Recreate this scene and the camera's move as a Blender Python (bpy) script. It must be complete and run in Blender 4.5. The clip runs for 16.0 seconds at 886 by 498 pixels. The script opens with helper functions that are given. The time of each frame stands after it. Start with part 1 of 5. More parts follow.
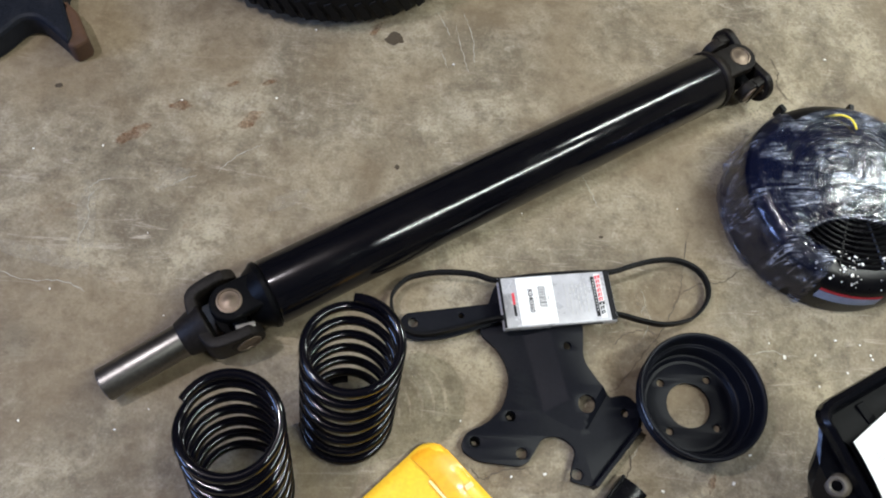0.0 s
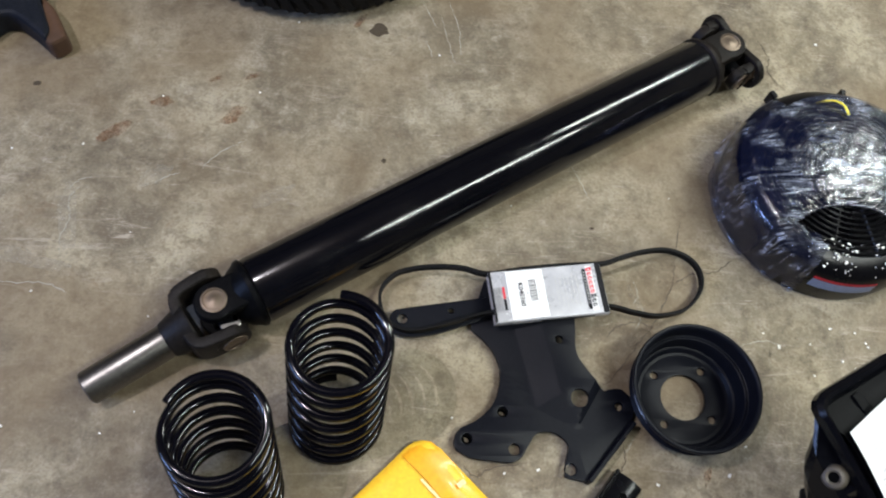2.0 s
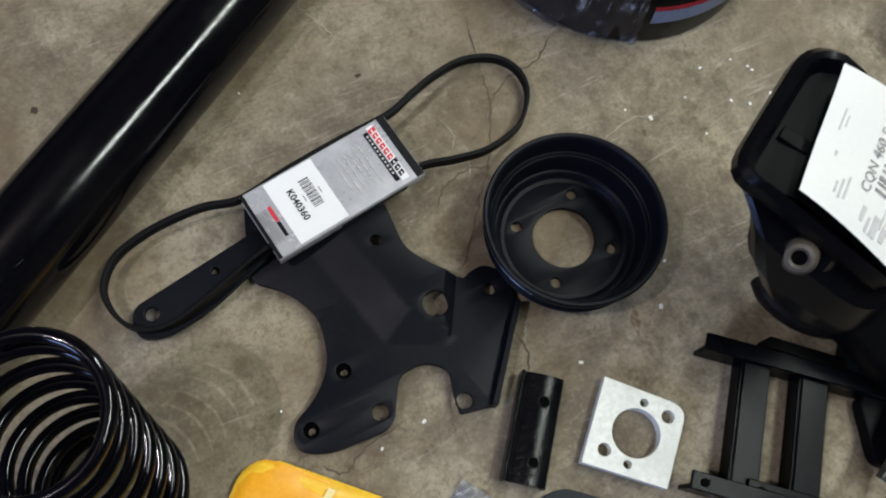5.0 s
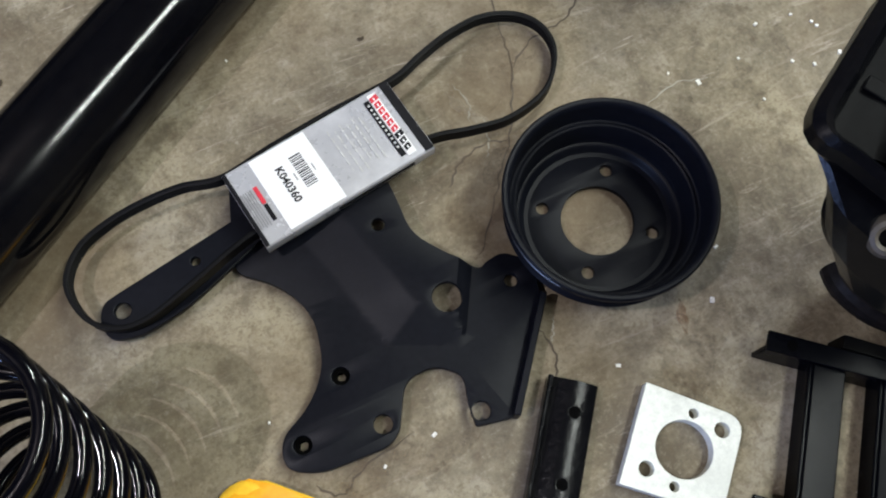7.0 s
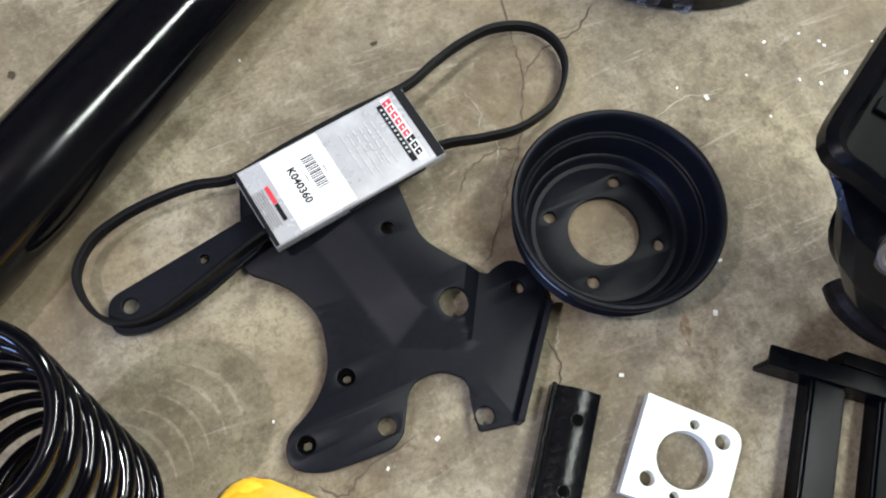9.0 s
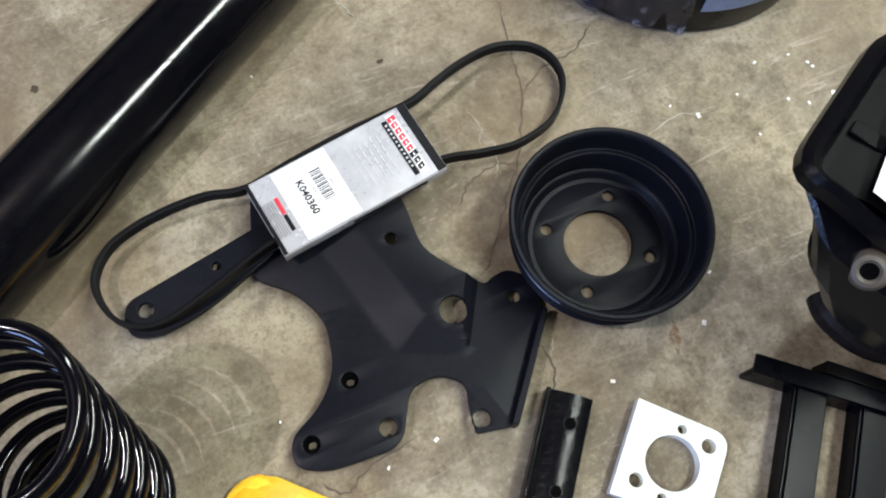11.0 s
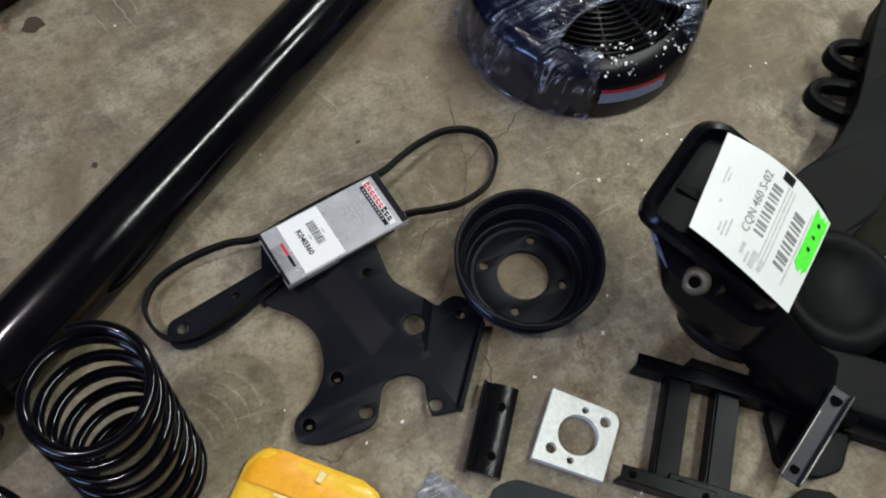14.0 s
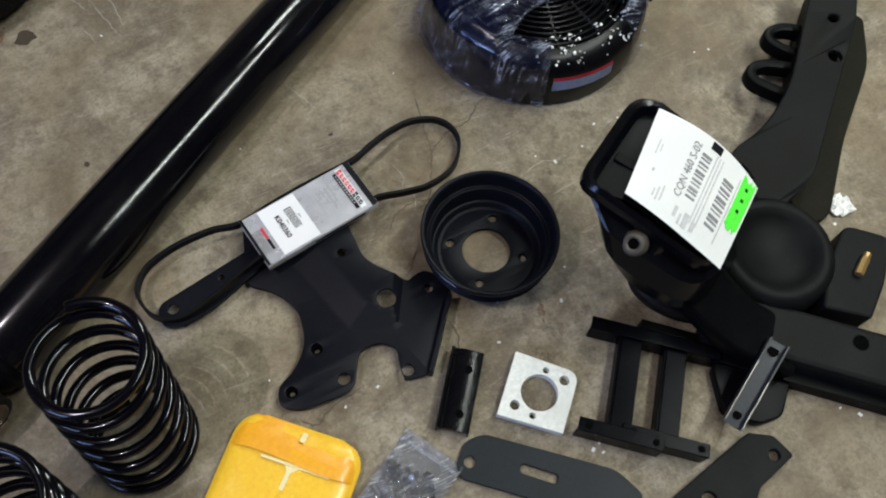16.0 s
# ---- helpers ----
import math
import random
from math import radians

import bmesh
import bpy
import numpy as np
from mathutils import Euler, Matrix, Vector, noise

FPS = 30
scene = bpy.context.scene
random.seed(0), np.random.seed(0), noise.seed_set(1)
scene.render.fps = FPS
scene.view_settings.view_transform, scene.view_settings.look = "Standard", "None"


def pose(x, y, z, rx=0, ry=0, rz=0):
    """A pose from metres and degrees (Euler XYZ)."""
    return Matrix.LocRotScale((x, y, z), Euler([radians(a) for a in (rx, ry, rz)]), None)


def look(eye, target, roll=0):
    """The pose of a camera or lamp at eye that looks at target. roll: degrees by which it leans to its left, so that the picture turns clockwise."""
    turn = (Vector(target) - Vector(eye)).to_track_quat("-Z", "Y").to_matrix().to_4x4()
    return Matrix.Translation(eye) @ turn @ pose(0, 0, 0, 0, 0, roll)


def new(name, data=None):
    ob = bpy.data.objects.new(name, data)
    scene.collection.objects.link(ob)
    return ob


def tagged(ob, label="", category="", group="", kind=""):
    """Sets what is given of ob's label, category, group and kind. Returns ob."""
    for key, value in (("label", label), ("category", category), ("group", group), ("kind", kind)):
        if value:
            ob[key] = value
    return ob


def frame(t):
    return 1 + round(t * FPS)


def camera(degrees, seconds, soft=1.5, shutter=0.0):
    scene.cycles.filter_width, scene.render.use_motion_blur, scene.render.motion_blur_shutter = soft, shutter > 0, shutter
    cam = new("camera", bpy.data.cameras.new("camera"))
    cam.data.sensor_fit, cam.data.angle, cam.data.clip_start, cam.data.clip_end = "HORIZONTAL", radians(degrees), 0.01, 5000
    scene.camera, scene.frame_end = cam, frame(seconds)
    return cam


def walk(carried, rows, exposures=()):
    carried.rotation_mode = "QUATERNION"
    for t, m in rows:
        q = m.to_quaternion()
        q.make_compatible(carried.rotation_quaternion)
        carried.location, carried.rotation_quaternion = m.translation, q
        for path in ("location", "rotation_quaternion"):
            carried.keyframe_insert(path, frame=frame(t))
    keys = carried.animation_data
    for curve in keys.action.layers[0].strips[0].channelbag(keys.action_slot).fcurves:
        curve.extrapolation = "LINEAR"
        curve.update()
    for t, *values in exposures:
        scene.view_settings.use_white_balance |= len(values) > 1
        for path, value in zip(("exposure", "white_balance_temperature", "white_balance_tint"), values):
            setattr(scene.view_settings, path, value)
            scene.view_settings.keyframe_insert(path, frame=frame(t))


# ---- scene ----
cam = camera(56.4, 16.0, soft=2.0, shutter=0.5)
PATH = [
    (0, (0.105, 0.129, 0.953), (0.256, 0.965, -0.857), 13.6),
    (0.5, (0.094, 0.126, 0.947), (0.275, 0.961, -0.861), 15.5),
    (1, (0.093, 0.138, 0.949), (0.258, 0.965, -0.864), 15.0),
    (1.5, (0.102, 0.14, 0.95), (0.251, 0.959, -0.869), 13.6),
    (2, (0.113, 0.138, 0.94), (0.279, 0.958, -0.877), 13.7),
    (2.5, (0.16, 0.148, 0.945), (0.338, 0.943, -0.882), 10.9),
    (3, (0.186, 0.159, 0.897), (0.465, 0.889, -0.943), 9.8),
    (3.5, (0.23, 0.163, 0.838), (0.545, 0.775, -1.04), 9.8),
    (4, (0.25, 0.198, 0.785), (0.628, 0.768, -1.095), 13.0),
    (4.2, (0.227, 0.211, 0.759), (0.666, 0.739, -1.12), 17.8),
    (6.3, (0.284, 0.239, 0.582), (0.597, 0.797, -1.313), 3.1),
    (6.5, (0.283, 0.237, 0.578), (0.595, 0.789, -1.318), 3.8),
    (7, (0.278, 0.243, 0.577), (0.596, 0.804, -1.316), 4.4),
    (7.5, (0.272, 0.245, 0.575), (0.591, 0.803, -1.319), 5.4),
    (8, (0.273, 0.244, 0.58), (0.593, 0.814, -1.31), 5.5),
    (8.5, (0.265, 0.246, 0.58), (0.613, 0.811, -1.307), 8.0),
    (11, (0.265, 0.238, 0.608), (0.603, 0.825, -1.274), 7.1),
    (11.5, (0.263, 0.224, 0.632), (0.613, 0.845, -1.237), 6.5),
    (12, (0.256, 0.204, 0.661), (0.645, 0.834, -1.197), 8.9),
    (12.5, (0.243, 0.184, 0.695), (0.638, 0.814, -1.162), 9.7),
    (13, (0.229, 0.168, 0.729), (0.66, 0.875, -1.092), 8.8),
    (13.5, (0.229, 0.151, 0.764), (0.69, 0.868, -1.046), 9.6),
    (14, (0.227, 0.134, 0.793), (0.678, 0.848, -1.02), 8.5),
    (14.5, (0.227, 0.106, 0.814), (0.668, 0.848, -0.99), 6.2),
    (15, (0.225, 0.08, 0.83), (0.663, 0.796, -0.985), 7.2),
    (15.5, (0.219, 0.068, 0.839), (0.672, 0.805, -0.964), 6.9),
    (16, (0.226, 0.068, 0.846), (0.694, 0.795, -0.958), 6.8),
]
EXPOSURES = [(0, -0.26), (2, -0.26), (2.5, -0.38), (3, -0.48), (3.5, -0.6), (4, -0.82), (6.5, -0.74), (7, -0.53), (7.5, -0.38), (8.5, -0.1), (11, -0.04), (11.5, -0.1), (12, -0.35), (12.5, -0.55), (13.5, -0.85), (14.5, -0.85), (16, -0.78)]
walk(cam, [(t, look(eye, target, roll)) for t, eye, target, roll in PATH], EXPOSURES)

# ---- world, lights, exposure ----
world = bpy.data.worlds.new("world")
scene.world = world
world.use_nodes = True
wn = world.node_tree.nodes
sky = wn.new("ShaderNodeTexSky")
sky.sky_type, sky.sun_disc = "NISHITA", False
sky.sun_elevation, sky.sun_rotation = radians(35), radians(200)
world.node_tree.links.new(sky.outputs[0], wn["Background"].inputs[0])
wn["Background"].inputs[1].default_value = 0.12


def area_lamp(name, eye, target, size_x, size_y, watts, color, roll=0):
    data = bpy.data.lights.new(name, "AREA")
    data.shape, data.size, data.size_y, data.energy, data.color = "RECTANGLE", size_x, size_y, watts, color
    ob = new(name, data)
    ob.matrix_world = look(eye, target, roll)
    return ob


# two twin-tube fixtures under the ceiling, a bulb in the west, daylight in the open window
TUBE_DIR, TUBE_SIDE = Vector((0.836, 0.549, 0)).normalized(), Vector((0.549, -0.836, 0)).normalized()
TUBE_TURN = math.degrees(math.atan2(0.549, 0.836))
FIXTURES = [(Vector((1.75, 0.10, 2.42)), 51), (Vector((2.55, 2.10, 2.42)), 52)]
for mid, watts in FIXTURES:
    for side in (-0.09, 0.09):
        ob = area_lamp("tube_light", mid, mid - Vector((0, 0, 1)), 2.2, 0.035, watts, (0.925, 0.985, 0.935))
        ob.matrix_world = Matrix.Translation(mid + TUBE_SIDE * side) @ pose(0, 0, 0, 0, 0, TUBE_TURN)
bulb = bpy.data.lights.new("bulb_light", "POINT")
bulb.energy, bulb.color, bulb.shadow_soft_size = 122, (0.97, 0.925, 1.0), 0.012
new("bulb_light", bulb).location = (-0.88, 0.50, 2.25)
area_lamp("window_light", (-2.93, -0.6, 1.55), (0, 0, 0.6), 1.3, 0.9, 95, (0.34, 0.50, 1.0))


# ---- materials ----
def material(name):
    m = bpy.data.materials.new(name)
    m.use_nodes = True
    nt = m.node_tree
    return m, nt, nt.nodes["Principled BSDF"]


def add(nt, kind, **inputs):
    n = nt.nodes.new("ShaderNode" + kind)
    for k, v in inputs.items():
        n.inputs[k.replace("_", " ")].default_value = v
    return n


def coords(nt, scale=(1, 1, 1), rotation=(0, 0, 0), kind="Object"):
    tc, mp = nt.nodes.new("ShaderNodeTexCoord"), nt.nodes.new("ShaderNodeMapping")
    mp.inputs["Scale"].default_value, mp.inputs["Rotation"].default_value = scale, rotation
    nt.links.new(tc.outputs[kind], mp.inputs[0])
    return mp.outputs[0]


def noise_tex(nt, vec, scale, detail=4.0, rough=0.6, distortion=0.0):
    n = add(nt, "TexNoise", Scale=scale, Detail=detail, Roughness=rough, Distortion=distortion)
    nt.links.new(vec, n.inputs["Vector"])
    return n.outputs["Fac"]


def ramp(nt, fac, stops):
    r = nt.nodes.new("ShaderNodeValToRGB")
    e = r.color_ramp.elements
    for k, (p, c) in enumerate(stops):
        if k > 1:
            e.new(p)
        e[k].position, e[k].color = p, (*c, 1) if not isinstance(c, float) else (c, c, c, 1)
    nt.links.new(fac, r.inputs[0])
    return r.outputs[0]


def mix(nt, fac, a, b, kind="MIX"):
    n = nt.nodes.new("ShaderNodeMix")
    n.data_type, n.blend_type = "RGBA", kind
    for s, v in ((0, fac), (6, a), (7, b)):
        if isinstance(v, (int, float)):
            n.inputs[s].default_value = v
        elif isinstance(v, tuple):
            n.inputs[s].default_value = (*v, 1)
        else:
            nt.links.new(v, n.inputs[s])
    return n.outputs[2]


def bump(nt, height, strength, distance):
    b = add(nt, "Bump", Strength=strength, Distance=distance)
    nt.links.new(height, b.inputs["Height"])
    nt.links.new(b.outputs[0], nt.nodes["Principled BSDF"].inputs["Normal"])


def painted(name, base, rough, dirt=(0.10, 0.085, 0.06), dirt_amount=0.25, grain=0.15, coat=0.0, metal=0.0, scale=1.0, spec=0.5, relief=0.12):
    """Paint, rubber or bare metal: a base colour with mottling, dust and uneven gloss."""
    m, nt, p = material(name)
    v = coords(nt)
    big, fine = noise_tex(nt, v, 14 * scale, 5, 0.62), noise_tex(nt, v, 230 * scale, 3, 0.6)
    c = mix(nt, ramp(nt, fine, [(0.3, 0.0), (0.75, 1.0)]), base, tuple(min(1, b * (1 + 2 * grain) + 0.01 * grain) for b in base))
    c = mix(nt, ramp(nt, big, [(0.5, 0.0), (0.85, dirt_amount)]), c, dirt)
    nt.links.new(c, p.inputs["Base Color"])
    r = ramp(nt, big, [(0.3, max(0.03, rough - 0.07)), (0.8, min(1.0, rough + 0.12))])
    nt.links.new(r, p.inputs["Roughness"])
    p.inputs["Metallic"].default_value, p.inputs["Coat Weight"].default_value = metal, coat
    p.inputs["Coat Roughness"].default_value, p.inputs["Specular IOR Level"].default_value = 0.08, spec
    bump(nt, fine, relief, 0.0006)
    return m


def concrete():
    m, nt, p = material("concrete")
    v = coords(nt)
    huge, mid, small, fine = noise_tex(nt, v, 1.6, 4, 0.6), noise_tex(nt, v, 7, 6, 0.68, 0.6), noise_tex(nt, v, 42, 5, 0.7), noise_tex(nt, v, 260, 4, 0.7)
    patch = noise_tex(nt, v, 16, 6, 0.75, 1.0)
    c = mix(nt, ramp(nt, mid, [(0.40, 0.0), (0.58, 1.0)]), (0.110, 0.086, 0.054), (0.330, 0.283, 0.196))
    c = mix(nt, ramp(nt, huge, [(0.40, 0.0), (0.62, 0.55)]), c, (0.258, 0.220, 0.150))
    c = mix(nt, ramp(nt, patch, [(0.38, 0.45), (0.50, 0.0)]), c, (0.125, 0.096, 0.062))
    c = mix(nt, ramp(nt, patch, [(0.53, 0.0), (0.65, 0.4)]), c, (0.365, 0.318, 0.248))
    c = mix(nt, ramp(nt, small, [(0.36, 0.65), (0.50, 0.0)]), c, (0.105, 0.080, 0.052))
    c = mix(nt, ramp(nt, small, [(0.56, 0.0), (0.72, 0.5)]), c, (0.430, 0.385, 0.300))
    c = mix(nt, ramp(nt, fine, [(0.36, 0.45), (0.49, 0.0)]), c, (0.100, 0.078, 0.052))
    c = mix(nt, ramp(nt, fine, [(0.56, 0.0), (0.74, 0.30)]), c, (0.510, 0.465, 0.385))
    grit = noise_tex(nt, v, 95, 5, 0.75, 0.3)
    c = mix(nt, ramp(nt, grit, [(0.34, 0.55), (0.47, 0.0)]), c, (0.120, 0.085, 0.050))
    c = mix(nt, ramp(nt, grit, [(0.56, 0.0), (0.72, 0.28)]), c, (0.440, 0.395, 0.315))
    # pale scrapes, stretched along two directions
    for rot, seed in ((0.9, 3.1), (2.0, 7.7), (-0.3, 5.2)):
        w = coords(nt, (7.0, 60, 1), (0, 0, rot))
        scrape = noise_tex(nt, w, 1.0, 6, 0.8, 1.6)
        field = noise_tex(nt, coords(nt, (1, 1, 1), (0, 0, seed)), 4.5, 2, 0.5)
        f = mix(nt, 1.0, ramp(nt, scrape, [(0.58, 0.0), (0.68, 0.7)]), ramp(nt, field, [(0.46, 0.0), (0.6, 1.0)]), "MULTIPLY")
        c = mix(nt, f, c, (0.422, 0.368, 0.298))
    # rust and oil marks
    rust = noise_tex(nt, coords(nt, (1, 1, 1), (0, 0, 1.3)), 9, 5, 0.75, 0.4)
    where = noise_tex(nt, coords(nt, (1, 1, 1), (0, 0, 0.7)), 2.3, 1, 0.4)
    f = mix(nt, 1.0, ramp(nt, rust, [(0.60, 0.0), (0.70, 0.55)]), ramp(nt, where, [(0.52, 0.0), (0.62, 1.0)]), "MULTIPLY")
    c = mix(nt, f, c, (0.150, 0.067, 0.025))
    oil = noise_tex(nt, coords(nt, (1, 1, 1), (0, 0, 2.9)), 5.5, 3, 0.55)
    c = mix(nt, ramp(nt, noise_tex(nt, coords(nt, (1, 1, 1), (0, 0, 4.1)), 3.2, 3, 0.6), [(0.46, 0.0), (0.60, 0.6)]), c, (0.150, 0.106, 0.058))
    c = mix(nt, ramp(nt, oil, [(0.60, 0.0), (0.72, 0.5)]), c, (0.082, 0.064, 0.041))
    nt.links.new(c, p.inputs["Base Color"])
    nt.links.new(ramp(nt, mid, [(0.3, 0.62), (0.75, 0.85)]), p.inputs["Roughness"])
    h = mix(nt, 0.5, small, fine)
    bump(nt, h, 0.5, 0.002)
    return m


def film(name, tint, fold_glare, clear, reach=1.0):
    """Thin clear plastic: see-through and glossy; the sharp milky folds across it carry painted glare."""
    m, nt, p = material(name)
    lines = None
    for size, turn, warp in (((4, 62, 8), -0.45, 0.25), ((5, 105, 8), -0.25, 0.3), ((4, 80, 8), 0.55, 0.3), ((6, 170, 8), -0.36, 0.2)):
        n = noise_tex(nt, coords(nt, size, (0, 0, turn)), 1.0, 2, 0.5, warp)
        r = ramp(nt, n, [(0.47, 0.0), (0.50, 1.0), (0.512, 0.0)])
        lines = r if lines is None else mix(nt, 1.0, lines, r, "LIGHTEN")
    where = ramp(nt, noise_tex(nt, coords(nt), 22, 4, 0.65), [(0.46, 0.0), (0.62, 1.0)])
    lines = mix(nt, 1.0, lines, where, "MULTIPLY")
    # milky fold tone and glare streaks are both mixed into the base colour
    nt.links.new(mix(nt, lines, tint, fold_glare), p.inputs["Base Color"])
    p.inputs["Roughness"].default_value, p.inputs["Specular IOR Level"].default_value = 0.13, 1.0
    p.inputs["Coat Weight"].default_value, p.inputs["Coat Roughness"].default_value = 1.0, 0.06
    soft = noise_tex(nt, coords(nt, (14, 75, 16), (0, 0, -0.4)), 1.0, 4, 0.6, 0.6)
    bump(nt, mix(nt, 0.6, lines, soft), 1.0, 0.0045)
    tr = nt.nodes.new("ShaderNodeBsdfTransparent")
    tr.inputs[0].default_value = (0.90, 0.92, 0.98, 1)
    ms = nt.nodes.new("ShaderNodeMixShader")
    nt.links.new(ramp(nt, lines, [(0.05, clear), (0.8, clear * (1 - 0.75 * reach))]), ms.inputs[0])
    nt.links.new(p.outputs[0], ms.inputs[1])
    nt.links.new(tr.outputs[0], ms.inputs[2])
    nt.links.new(ms.outputs[0], nt.nodes["Material Output"].inputs[0])
    return m


def stain(name, base, amount, size):
    """A flat mark, such as a soaked-in stain: colour that breaks up over the concrete."""
    m, nt, p = material(name)
    p.inputs["Base Color"].default_value, p.inputs["Roughness"].default_value = (*base, 1), 0.85
    f = ramp(nt, noise_tex(nt, coords(nt), size, 6, 0.75, 0.6), [(0.36, 0.0), (0.72, amount)])
    tr, ms = nt.nodes.new("ShaderNodeBsdfTransparent"), nt.nodes.new("ShaderNodeMixShader")
    nt.links.new(f, ms.inputs[0])
    nt.links.new(tr.outputs[0], ms.inputs[1])
    nt.links.new(p.outputs[0], ms.inputs[2])
    nt.links.new(ms.outputs[0], nt.nodes["Material Output"].inputs[0])
    return m


RUST_STAIN = stain("rust_stain", (0.20, 0.080, 0.026), 0.75, 140)
DARK_MARK = stain("dark_floor_mark", (0.070, 0.052, 0.034), 0.28, 60)
BROWN_STAIN = stain("brown_dirt_stain", (0.150, 0.092, 0.048), 0.30, 38)
PALE_STAIN = stain("pale_scuff", (0.48, 0.44, 0.37), 0.28, 150)
CONCRETE = concrete()
GLOSS_BLACK = painted("gloss_black_paint", (0.0014, 0.0015, 0.0026), 0.13, (0.009, 0.008, 0.007), 0.22, spec=0.42, relief=0.04)
SPRING_BLACK = painted("gloss_black_powder_coat", (0.0008, 0.0009, 0.0024), 0.10, (0.003, 0.003, 0.005), 0.06, spec=0.36, relief=0.02)
SATIN_BLACK = painted("satin_black_powder_coat", (0.0030, 0.0036, 0.0064), 0.44, (0.009, 0.009, 0.011), 0.15, spec=0.12)
PULLEY_BLACK = painted("pulley_black_enamel", (0.0032, 0.0038, 0.0066), 0.42, (0.008, 0.008, 0.010), 0.2, spec=0.11, relief=0.05)
DARK_STEEL = painted("dark_painted_steel", (0.0020, 0.0021, 0.0026), 0.36, (0.009, 0.008, 0.006), 0.2, spec=0.05)
FRAME_BLACK = painted("worn_frame_black", (0.0046, 0.0052, 0.0054), 0.5, (0.018, 0.0165, 0.012), 0.5, spec=0.08)
# lighter and browner than the frame black, for the lower flange
BROWN_BLACK = painted("brownish_frame_black", (0.010, 0.0092, 0.0062), 0.6, (0.026, 0.022, 0.013), 0.6, spec=0.06)
CAST_IRON = painted("dark_cast_iron", (0.0052, 0.0042, 0.0036), 0.5, (0.030, 0.017, 0.010), 0.55, grain=0.5, spec=0.12, relief=0.4)
RUSTY = painted("rusty_iron", (0.055, 0.024, 0.010), 0.8, (0.012, 0.009, 0.007), 0.8)
BARE_STEEL = painted("machined_steel", (0.16, 0.155, 0.145), 0.36, (0.05, 0.045, 0.038), 0.6, metal=1.0)
CAP_STEEL = painted("bearing_cap_steel", (0.15, 0.115, 0.085), 0.45, (0.09, 0.045, 0.022), 0.7, metal=0.7, scale=3)
ALU = painted("brushed_aluminium", (0.68, 0.69, 0.63), 0.5, (0.46, 0.47, 0.43), 0.7, metal=0.05)
RUBBER = painted("black_rubber", (0.0028, 0.0028, 0.0034), 0.55, (0.010, 0.010, 0.010), 0.2, spec=0.12)
FAN_BLACK = painted("black_moulded_plastic", (0.0018, 0.0018, 0.0026), 0.3, (0.008, 0.008, 0.008), 0.2, spec=0.2)
BLUE_IRON = painted("blue_grey_casting", (0.0022, 0.0030, 0.0052), 0.5, (0.026, 0.026, 0.030), 0.6, grain=1.0, scale=3, spec=0.12, relief=0.5)
SILVER_CARD = painted("silver_card", (0.50, 0.50, 0.53), 0.28, (0.76, 0.76, 0.79), 0.9, grain=0.02, metal=0.25, scale=1.6, relief=0.02)
WHITE_CARD = painted("white_card", (0.84, 0.84, 0.85), 0.45, (0.78, 0.78, 0.79), 0.3, grain=0.01, relief=0.02)
TAG_PAPER = painted("white_tag_paper", (0.80, 0.81, 0.79), 0.45, (0.70, 0.70, 0.68), 0.3, grain=0.02)
BLACK_INK = painted("black_ink", (0.006, 0.006, 0.008), 0.5, (0.015, 0.015, 0.016), 0.2, spec=0.15)
GREY_INK = painted("grey_ink", (0.20, 0.20, 0.21), 0.5, (0.45, 0.45, 0.45), 0.8, scale=2.0)
FAINT_INK = painted("faint_grey_ink", (0.50, 0.50, 0.50), 0.5, (0.62, 0.62, 0.62), 0.6)
RED_INK = painted("red_ink", (0.55, 0.03, 0.05), 0.45, (0.4, 0.05, 0.05), 0.3)
GREEN_LABEL = painted("fluorescent_green_label", (0.09, 0.80, 0.05), 0.5, (0.10, 0.65, 0.06), 0.3)
BLUE_LABEL = painted("pale_blue_label", (0.30, 0.36, 0.52), 0.35, (0.4, 0.45, 0.55), 0.3)
YELLOW_PAPER = painted("yellow_envelope_paper", (0.90, 0.50, 0.035), 0.30, (0.86, 0.42, 0.022), 0.5, coat=0.2)
FLAP_PAPER = painted("orange_envelope_paper", (0.87, 0.38, 0.018), 0.34, (0.83, 0.31, 0.014), 0.5, coat=0.2)
# pale yellow that paints the highlights on the envelope's flap
PAPER_GLINT = painted("pale_paper_glint", (0.92, 0.72, 0.36), 0.14, (0.88, 0.58, 0.16), 0.6, coat=1.0, scale=4)
BRASS = painted("brass", (0.50, 0.33, 0.13), 0.38, (0.3, 0.16, 0.07), 0.5, metal=0.8)
SCRATCH = painted("pale_scratch", (0.30, 0.285, 0.24), 0.85, (0.20, 0.185, 0.15), 0.8, scale=4)
FLECK = painted("pale_flecks", (0.75, 0.74, 0.70), 0.6, (0.6, 0.6, 0.55), 0.3)
CRACK = painted("crack_dirt", (0.085, 0.068, 0.05), 0.9, (0.16, 0.13, 0.1), 0.7)
STAIN_DARK = painted("oil_spot", (0.055, 0.043, 0.030), 0.9, (0.10, 0.08, 0.06), 0.6, spec=0.1, scale=3)
# the shade inside holes, put into the colour of flat discs and nuts
HOLE_BLACK = painted("shadowed_bore", (0.002, 0.002, 0.002), 0.9, (0.003, 0.003, 0.003), 0.2, spec=0.0)
SLATE = painted("worn_slate_paint", (0.0115, 0.0150, 0.0175), 0.45, (0.016, 0.017, 0.016), 0.5, spec=0.16)
SEMI_GLOSS = painted("semi_gloss_black", (0.0012, 0.0014, 0.0026), 0.24, (0.004, 0.004, 0.004), 0.15, spec=0.05, relief=0.05)
